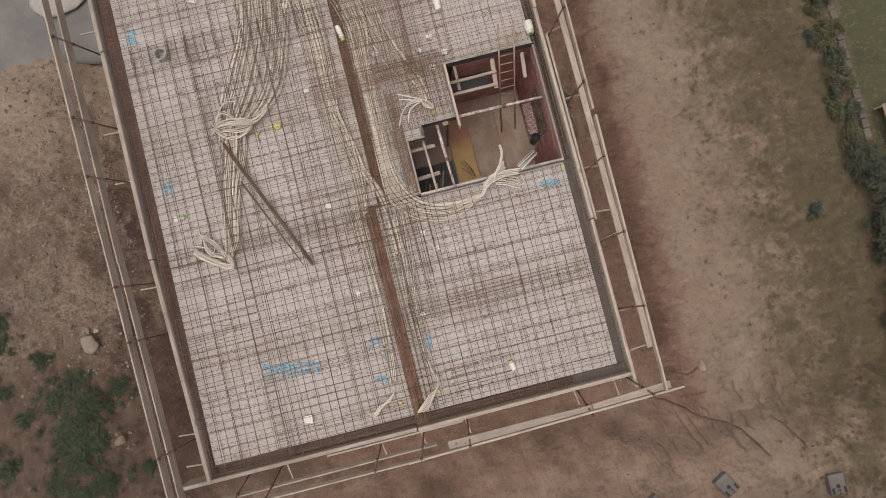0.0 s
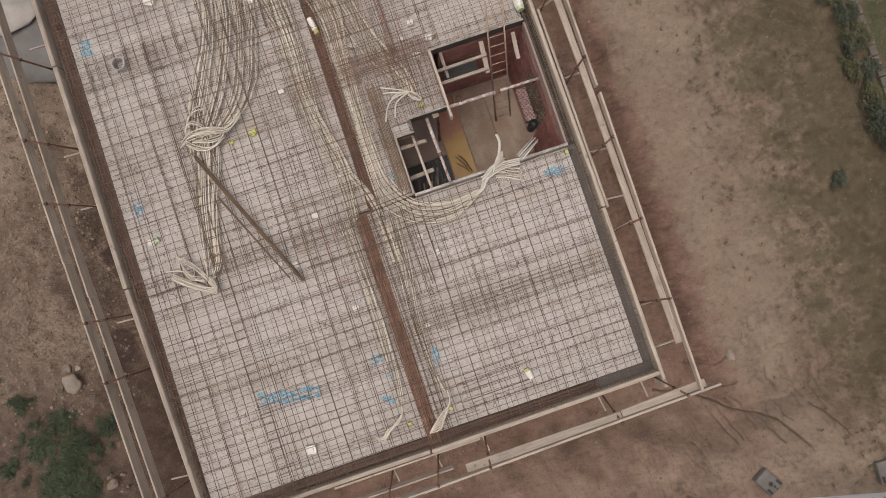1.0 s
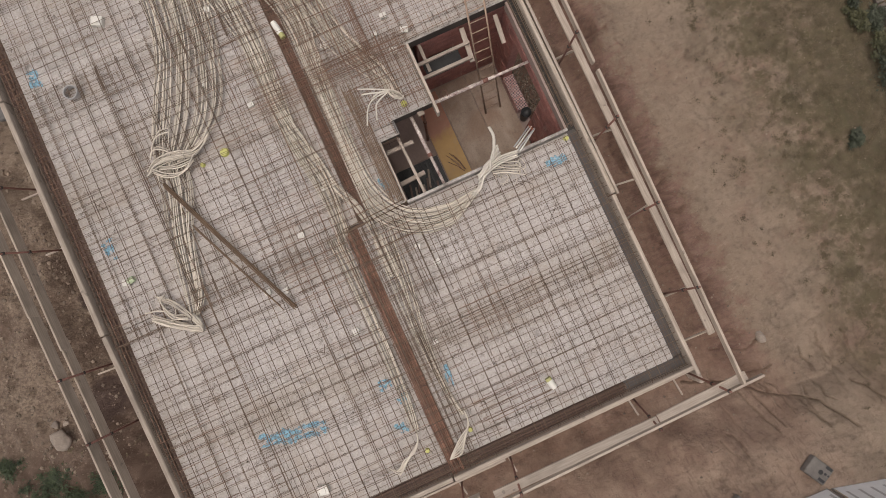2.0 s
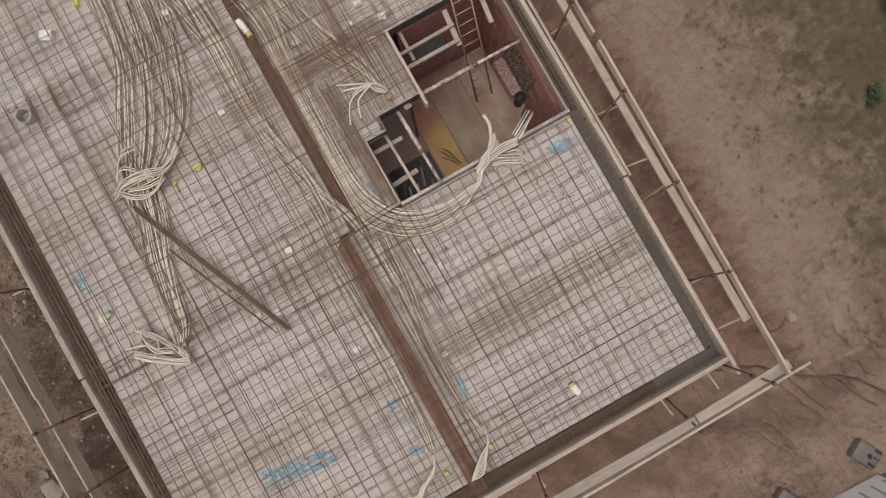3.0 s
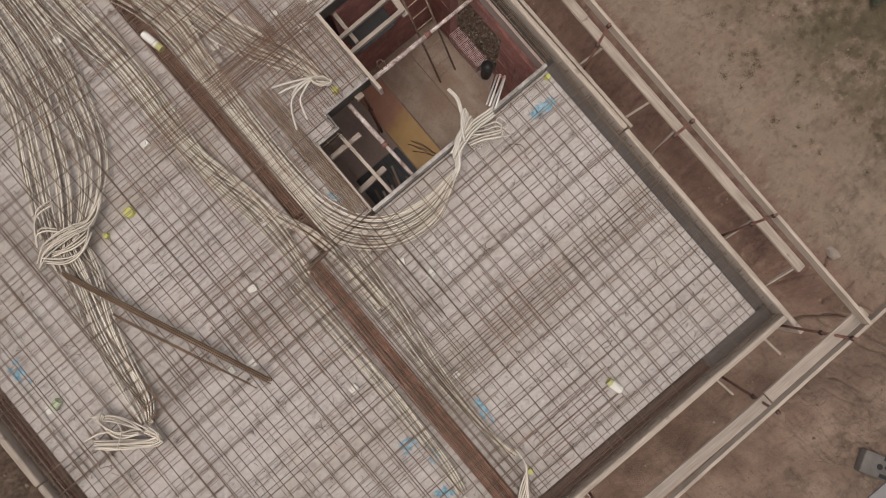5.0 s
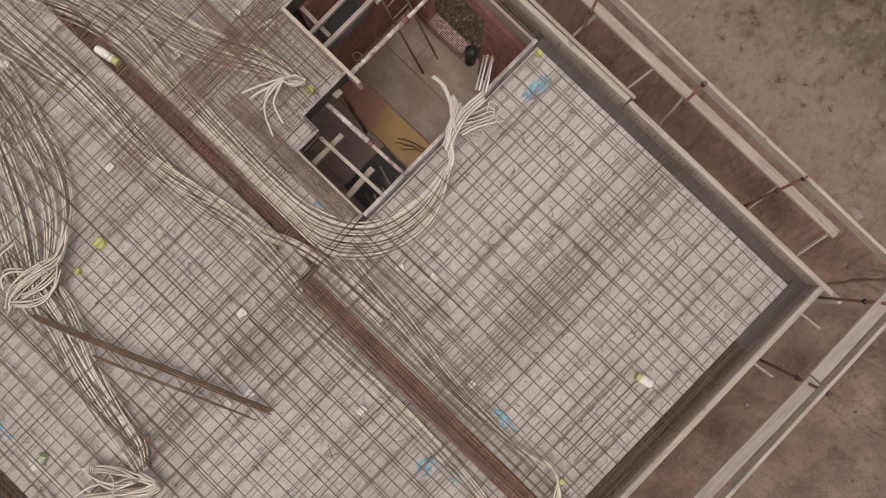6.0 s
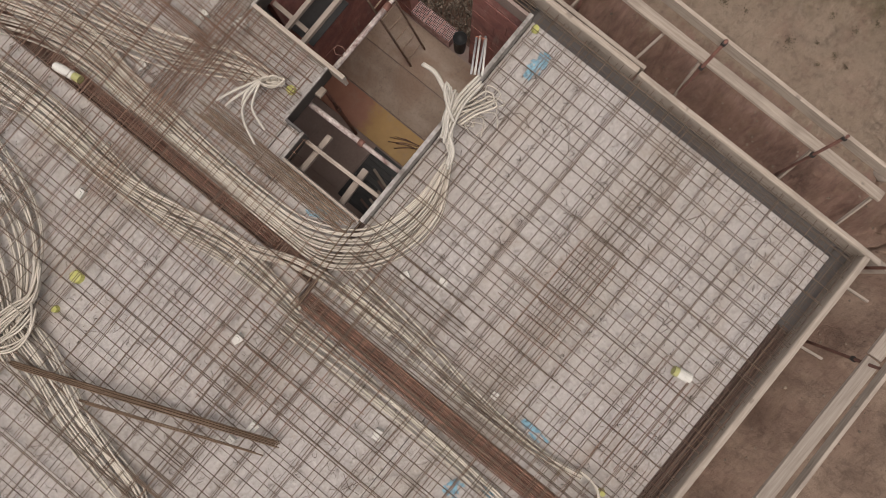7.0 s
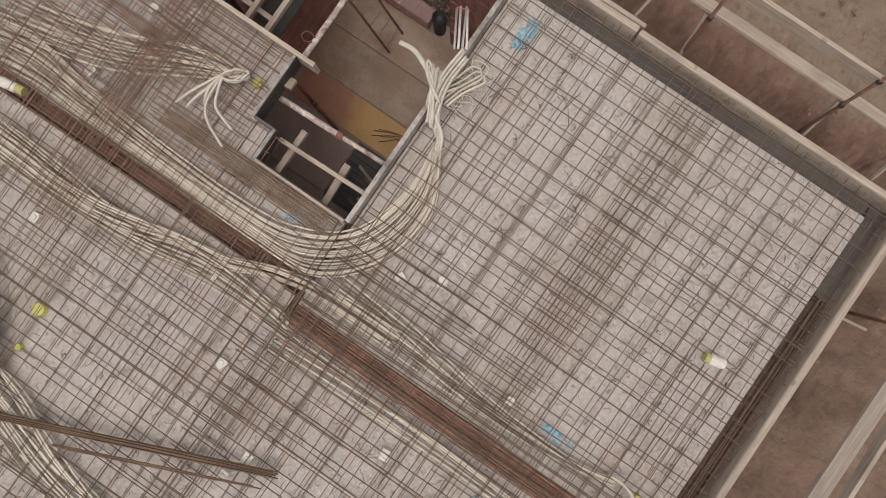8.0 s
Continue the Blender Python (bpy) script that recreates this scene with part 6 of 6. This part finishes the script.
def stone_mesh(seed, sub=2):
    bm = bmesh.new()
    bmesh.ops.create_icosphere(bm, subdivisions=max(1, sub), radius=1.0)
    for v in bm.verts:
        n = noise.noise(v.co * 1.3 + Vector((seed * 7.1, 0, 0))) * 0.35 + noise.noise(v.co * 3.1 + Vector((0, seed * 3.3, 0))) * 0.16
        v.co *= 1 + n
    # broken faces
    sr = random.Random(seed * 13 + 1)
    for _ in range(9):
        d = Vector((sr.gauss(0, 1), sr.gauss(0, 1), sr.gauss(0, 1))).normalized()
        lim = sr.uniform(0.62, 0.85)
        for v in bm.verts:
            over = v.co.dot(d) - lim
            if over > 0:
                v.co -= d * over
    return bm


def boulder(x, y, sx, sy, sz, seed, label, mat=None):
    bm = stone_mesh(seed, 3)
    bmesh.ops.scale(bm, vec=(sx, sy, sz), verts=bm.verts)
    ob = part("boulder", bm, mat or M_STONE, None, "", True)
    ob.location = (x, y, zg(x, y) + sz * 0.35)
    tagged(ob, label, "stone", "stones on the spoil heap")


boulder(-11.92, 3.15, 0.20, 0.26, 0.16, 1, "large pale boulder half sunk in the spoil")
boulder(-11.95, 3.50, 0.09, 0.10, 0.07, 2, "small pale stone on the spoil")
boulder(-11.75, 3.45, 0.07, 0.06, 0.05, 3, "small pale stone on the spoil")
boulder(-11.68, 0.68, 0.15, 0.12, 0.08, 4, "brown crumbly clod on the soil", M_GRAVEL)
boulder(2.75, -1.15, 0.10, 0.20, 0.08, 5, "pale clay lump on the bank")
boulder(0.62, -0.25, 0.08, 0.10, 0.06, 6, "small pale stone by the deck corner")


for k, (x, y) in enumerate(((-11.45, 0.5), (-11.75, 0.85), (-11.5, 0.8), (-11.3, 1.62), (-11.6, 0.45), (-12.1, 3.72), (-12.3, 3.68), (-11.95, 3.8))):
    boulder(x, y, 0.045 + 0.01 * (k % 3), 0.05, 0.04, 140 + k, "small brown clod lying on the soil", M_GRAVEL)


def rubble():
    """Gravel of the spoil heap and crumbs of earth round the building."""
    shapes = []
    for k in range(6):
        bm = stone_mesh(k + 20, 1 if k < 3 else 0)
        bm.verts.index_update()
        shapes.append((np.array([v.co[:] for v in bm.verts]), [tuple(v.index for v in f.verts) for f in bm.faces]))
        bm.free()
    spots = [(-10.7 - abs(rng.gauss(0, 1.8)), rng.uniform(2.2, 10.6), 1.0) for _ in range(3800)]
    spots += [(rng.uniform(-10.6, -9.4), rng.uniform(-1, 10), 0.5) for _ in range(160)]
    spots += [(rng.uniform(0.5, 2.8), rng.uniform(-1.2, 9.5), 0.55) for _ in range(1700)]
    spots += [(rng.uniform(2.5, 7.5), rng.uniform(-4.5, 9.5), 0.5) for _ in range(1800)]
    spots += [(rng.uniform(-8.5, 3.0), -0.6 - 3.0 * rng.random() ** 1.3, 0.6) for _ in range(2600)]
    zs = ground_z([p[0] for p in spots], [p[1] for p in spots])
    pile = Pile()
    for (x, y, size), z in zip(spots, zs):
        s = (0.006 + 0.05 * rng.random() ** (5 if size == 1.0 else 7)) * size
        v, f = shapes[rng.randrange(3) if s > 0.02 else 3 + rng.randrange(3)]
        a = rng.uniform(0, 6.28)
        rot = np.array(((math.cos(a), -math.sin(a), 0), (math.sin(a), math.cos(a), 0), (0, 0, 0.7)))
        pile.put(v @ rot.T * s + (x, y, z + s * 0.2), f)
    tagged(pile.link("gravel", M_GRAVEL), "loose gravel and clods scattered on the soil", "gravel", kind="stuff")


rubble()


def leaf_clump(pile, cx, cy, cz, r, n, size, rr, flat=0.6):
    """Many small leaves scattered through an uneven volume."""
    for _ in range(n):
        a, b = rr.uniform(0, 6.28), min(1.6, abs(rr.gauss(0, 0.62)))
        x, y = cx + r * b * math.cos(a), cy + r * b * math.sin(a)
        z = cz + r * flat * rr.uniform(0.0, 1.0) * max(0.1, 1.1 - b)
        s = size * rr.uniform(0.5, 1.3)
        t, tilt = rr.uniform(0, 6.28), rr.uniform(-0.5, 0.5)
        dx, dy = s * math.cos(t), s * math.sin(t)
        nx, ny = -dy * 0.35, dx * 0.35
        pile.put([(x, y, z), (x + dx * 0.5 + nx, y + dy * 0.5 + ny, z + s * tilt * 0.6 + 0.1 * s), (x + dx, y + dy, z + s * tilt), (x + dx * 0.5 - nx, y + dy * 0.5 - ny, z + s * tilt * 0.6 + 0.1 * s)], [(0, 1, 2, 3)])


def shrub(x, y, r, h, seed, mat, label, leaves=900, size=0.06):
    rr = random.Random(seed)
    thing = empty("shrub", label, "shrub", "shrubs round the plot", (x, y, zg(x, y)))
    crown = Pile()
    for k in range(14):
        a, d = rr.uniform(0, 6.28), r * rr.uniform(0.1, 1.0)
        tip = (d * math.cos(a), d * math.sin(a), h * rr.uniform(0.45, 1.0))
        v, f = tube_data([(0.05 * math.cos(a), 0.05 * math.sin(a), -0.05), (tip[0] * 0.4, tip[1] * 0.4, tip[2] * 0.55), tip], [0.022, 0.014, 0.006], 5)
        link_mesh("stem", v.tolist(), f, M_BARK, thing)
        cr = r * rr.uniform(0.16, 0.42)
        leaf_clump(crown, tip[0], tip[1], tip[2] - cr * 0.3, cr, int(leaves * cr / r / 4), size, rr)
    crown.link("foliage", mat, thing)


def grass_patch(x, y, r, seed, label):
    """A low spreading weed patch: many thin bent blades and small leaves in uneven tufts."""
    rr = random.Random(seed)
    thing = empty("grass_patch", label, "grass", "weed patches on the soil", (x, y, zg(x, y) - 0.02))
    foliage = Pile()
    for _ in range(int(170 * r * r) + 10):
        a, d = rr.uniform(0, 6.28), r * min(1.7, abs(rr.gauss(0, 0.62)))
        tx, ty = d * math.cos(a) * rr.uniform(0.8, 1.2), d * math.sin(a)
        tz = zg(x + tx, y + ty) - zg(x, y)
        tall = rr.uniform(0.06, 0.20) * max(0.3, 1.1 - 0.5 * d / r)
        for _ in range(rr.randrange(12, 26)):
            t, l = rr.uniform(0, 6.28), tall * rr.uniform(0.7, 1.5)
            bx, by = tx + rr.gauss(0, 0.05), ty + rr.gauss(0, 0.05)
            c, s = math.cos(t), math.sin(t)
            w = rr.uniform(0.003, 0.007)
            p = [(bx - w * s, by + w * c, tz), (bx + w * s, by - w * c, tz), (bx + 0.4 * l * c + w * s, by + 0.4 * l * s - w * c, tz + 0.6 * l), (bx + 0.4 * l * c - w * s, by + 0.4 * l * s + w * c, tz + 0.6 * l), (bx + l * c, by + l * s, tz + 0.5 * l)]
            foliage.put(p, [(0, 1, 2, 3), (3, 2, 4)])
        leaf_clump(foliage, tx, ty, tz + 0.02, 0.13, 34, 0.05, rr, 0.7)
    foliage.link("foliage", M_GRASS, thing)


LS = "low dark green weed patch spreading on bare soil"
for k, (x, y, r) in enumerate(((-13.1, 2.05, 0.36), (-12.15, 1.68, 0.46), (-12.94, 1.02, 0.52), (-12.70, 0.42, 0.48), (-12.25, -0.27, 0.42), (-13.4, -0.05, 0.34), (-11.3, -0.12, 0.14), (-13.19, 3.07, 0.22),
                                (-14.1, 4.25, 0.42), (-14.3, 3.7, 0.34), (-14.3, 2.5, 0.2), (-13.9, 1.73, 0.18), (-11.55, 1.95, 0.24), (-12.5, 2.4, 0.32), (-12.5, 1.35, 0.4), (-12.35, 0.85, 0.4), (-12.8, -0.5, 0.4), (-14.6, 0.6, 0.3))):
    grass_patch(x, y, r * 1.1, k, LS)
LH = "dense green hedge shrub along the plot boundary"
for k, (x, y, r, h) in enumerate(((8.2, 7.3, 0.32, 0.35), (8.3, 6.5, 0.35, 0.4), (8.15, 5.7, 0.3, 0.4), (8.2, 5.0, 0.38, 0.45), (8.25, 4.2, 0.32, 0.4), (8.15, 3.5, 0.4, 0.5), (8.2, 2.8, 0.5, 0.7), (8.5, 2.1, 0.6, 0.9), (8.1, 1.5, 0.55, 0.9), (8.7, 1.2, 0.7, 1.1), (8.2, 0.7, 0.6, 1.0), (8.6, 0.2, 0.7, 1.2), (8.2, -0.6, 0.6, 0.9), (8.7, -1.2, 0.8, 1.1), (8.2, -2.1, 0.6, 0.8), (6.62, 1.95, 0.2, 0.2), (8.3, 8.3, 0.35, 0.4), (8.35, 9.3, 0.4, 0.5), (7.9, -3.0, 0.5, 0.6))):
    shrub(x, y, r * 0.95, h * 0.6, 40 + k, M_LEAF if y > 3.0 and k % 2 else M_LEAFDARK, LH, 1900, 0.055)
hr = random.Random(77)
for k in range(26):
    y = -4.0 + 0.5 * k
    low = y > 3.2
    shrub(8.05 + hr.uniform(-0.25, 0.3), y + hr.uniform(-0.2, 0.2), hr.uniform(0.2, 0.32) * (0.7 if low else 1.5), hr.uniform(0.2, 0.4) * (0.7 if low else 1.3), 80 + k, M_LEAF if low and k % 3 else M_LEAFDARK, LH, 1500, 0.05)


def weeds():
    """Small weed tufts dotted over the clay east of the building."""
    pile = Pile()
    rr = random.Random(3)
    for _ in range(2600):
        x = 3.2 + 5.0 * rr.random() ** 0.6
        y = rr.uniform(-5.0, 11.0)
        if rr.random() > sm(x, 3.0, 7.0) * 0.85 + 0.12:
            continue
        r = rr.uniform(0.04, 0.16)
        leaf_clump(pile, x, y, zg(x, y), r, int(14 + 620 * r), 0.022, rr, 0.15)
    for _ in range(160):
        x, y = rr.uniform(-15, -10.5), rr.uniform(-1.5, 3.0)
        leaf_clump(pile, x, y, zg(x, y), rr.uniform(0.03, 0.1), 14, 0.04, rr, 0.35)
    tagged(pile.link("weeds", M_WEED), "dull olive weed tufts on the trodden clay", "weeds", kind="stuff")


M_WEED = plain("olive_weed", (0.070, 0.052, 0.028), (0.120, 0.090, 0.050), 3.0, 0.8, 30.0, 0.2, vary=0.3, by="island")
weeds()

# low dry-stone kerb between the plot and the meadow
pile = Pile()
pts = [(8.68, -4.0), (8.66, -1.0), (8.52, 2.0), (8.48, 3.0), (8.52, 5.0), (8.52, 7.2), (8.70, 10.0), (8.8, 14.0)]
line = spline([(x, y, 0) for x, y in pts], 0.25)
kerb = empty("kerb", "weathered grey stone kerb along the meadow", "kerb")
kerb["kind"] = "structure"
for i in range(0, len(line) - 1):
    a, b = line[i], line[i + 1]
    bm = bmesh.new()
    add_box(bm, -0.09, 0.09, -0.118, 0.118, -0.15, 0.06 + rng.uniform(-0.01, 0.02), 0.015)
    ob = part("kerb_stone", bm, M_KERB, kerb)
    m = (a + b) / 2
    ob.location = (m[0], m[1], 0.16)
    ob.rotation_euler = (0, 0, math.atan2(b[1] - a[1], b[0] - a[0]) - radians(90))
M_CRATE = wood("brown_crate_timber", (0.16, 0.11, 0.075), (0.26, 0.19, 0.135), 1)
thing = empty("timber_crate", "open brown timber crate standing beside the kerb", "crate", "", (9.15, 3.6, 0.15))
for i in range(6):
    box("slat", -0.3 + 0.102 * i, -0.21 + 0.102 * i, -0.55, 0.55, 0.30, 0.325, M_CRATE, thing, 0.004)
for s in (-0.52, 0.48):
    box("batten", -0.31, 0.31, s, s + 0.05, 0.0, 0.297, M_BOARD_X, thing, 0.004)

# white banner fence with concrete feet on the southern slope
FEET = [(-2.4, -4.02), (0.45, -4.05), (2.2, -4.10), (4.7, -4.74), (7.2, -5.42)]
for (xa, ya), (xb, yb) in zip(FEET, FEET[1:]):
    a, b = Vector((xa, ya, zg(xa, ya) + 0.13)), Vector((xb, yb, zg(xb, yb) + 0.13))
    d = b - a
    thing = empty("fence_panel", "white printed banner stretched on a site fence panel", "fence panel", "fence panels on the slope", a)
    thing.rotation_euler = (radians(4), 0, math.atan2(d.y, d.x))
    n = d.length
    for p, q in (((0.03, 0, 0), (0.03, 0, 1.8)), ((n - 0.03, 0, 0), (n - 0.03, 0, 1.8)), ((0.03, 0, 0), (n - 0.03, 0, 0)), ((0.03, 0, 1.8), (n - 0.03, 0, 1.8))):
        v, f = tube_data([p, q], 0.02, 7)
        link_mesh("tube", v.tolist(), f, M_GALV, thing, True)
    box("banner", 0.06, n - 0.06, 0.022, 0.03, 0.03, 1.77, M_BANNER, thing)
    for i in range(int(n / 0.24)):
        x = 0.16 + 0.24 * i
        box("dark_print", x, x + 0.05, 0.031, 0.034, 0.22, 0.62, M_GREYP, thing)
    box("red_print", 0.3, n - 0.3, 0.031, 0.034, 0.9, 1.2, M_PINK, thing)


def concrete_foot(x, y, ang):
    thing = empty("concrete_foot", "grey concrete fence foot with dark post holes", "fence foot", "fence feet on the slope", (x, y, zg(x, y) - 0.02))
    thing.rotation_euler = (0, 0, ang)
    box("block", -0.19, 0.19, -0.25, 0.23, 0, 0.15, M_BLOCK, thing, 0.02)
    # black discs and slots paint the dark of the holes
    for cx, cy, r in ((0.0, -0.05, 0.05), (0.02, -0.15, 0.028), (0.02, -0.22, 0.022)):
        bm = bmesh.new()
        bmesh.ops.create_cone(bm, cap_ends=True, segments=12, radius1=r, radius2=r, depth=0.01)
        bmesh.ops.translate(bm, vec=(cx, cy, 0.149), verts=bm.verts)
        part("post_hole", bm, M_BLACK, thing)
    for cx in (-0.13, 0.15):
        box("slot", cx - 0.03, cx + 0.03, -0.22, -0.08, 0.14, 0.1535, M_BLACK, thing)


for x, y, a in ((0.45, -3.77, 0.5), (2.16, -3.68, 0.5), (4.66, -4.28, -0.05)):
    concrete_foot(x, y, a)

# pale lump on the paved yard, a rough stand-in for a flat beige sheet
bm = stone_mesh(31, 3)
bmesh.ops.scale(bm, vec=(0.75, 0.5, 0.28), verts=bm.verts)
ob = part("bulk_bag", bm, M_COVER, None, "", True)
ob.location = (-10.9, 12.0, 0.45)
tagged(ob, "pale lump standing in for a flat beige sheet on the paving", "bag")
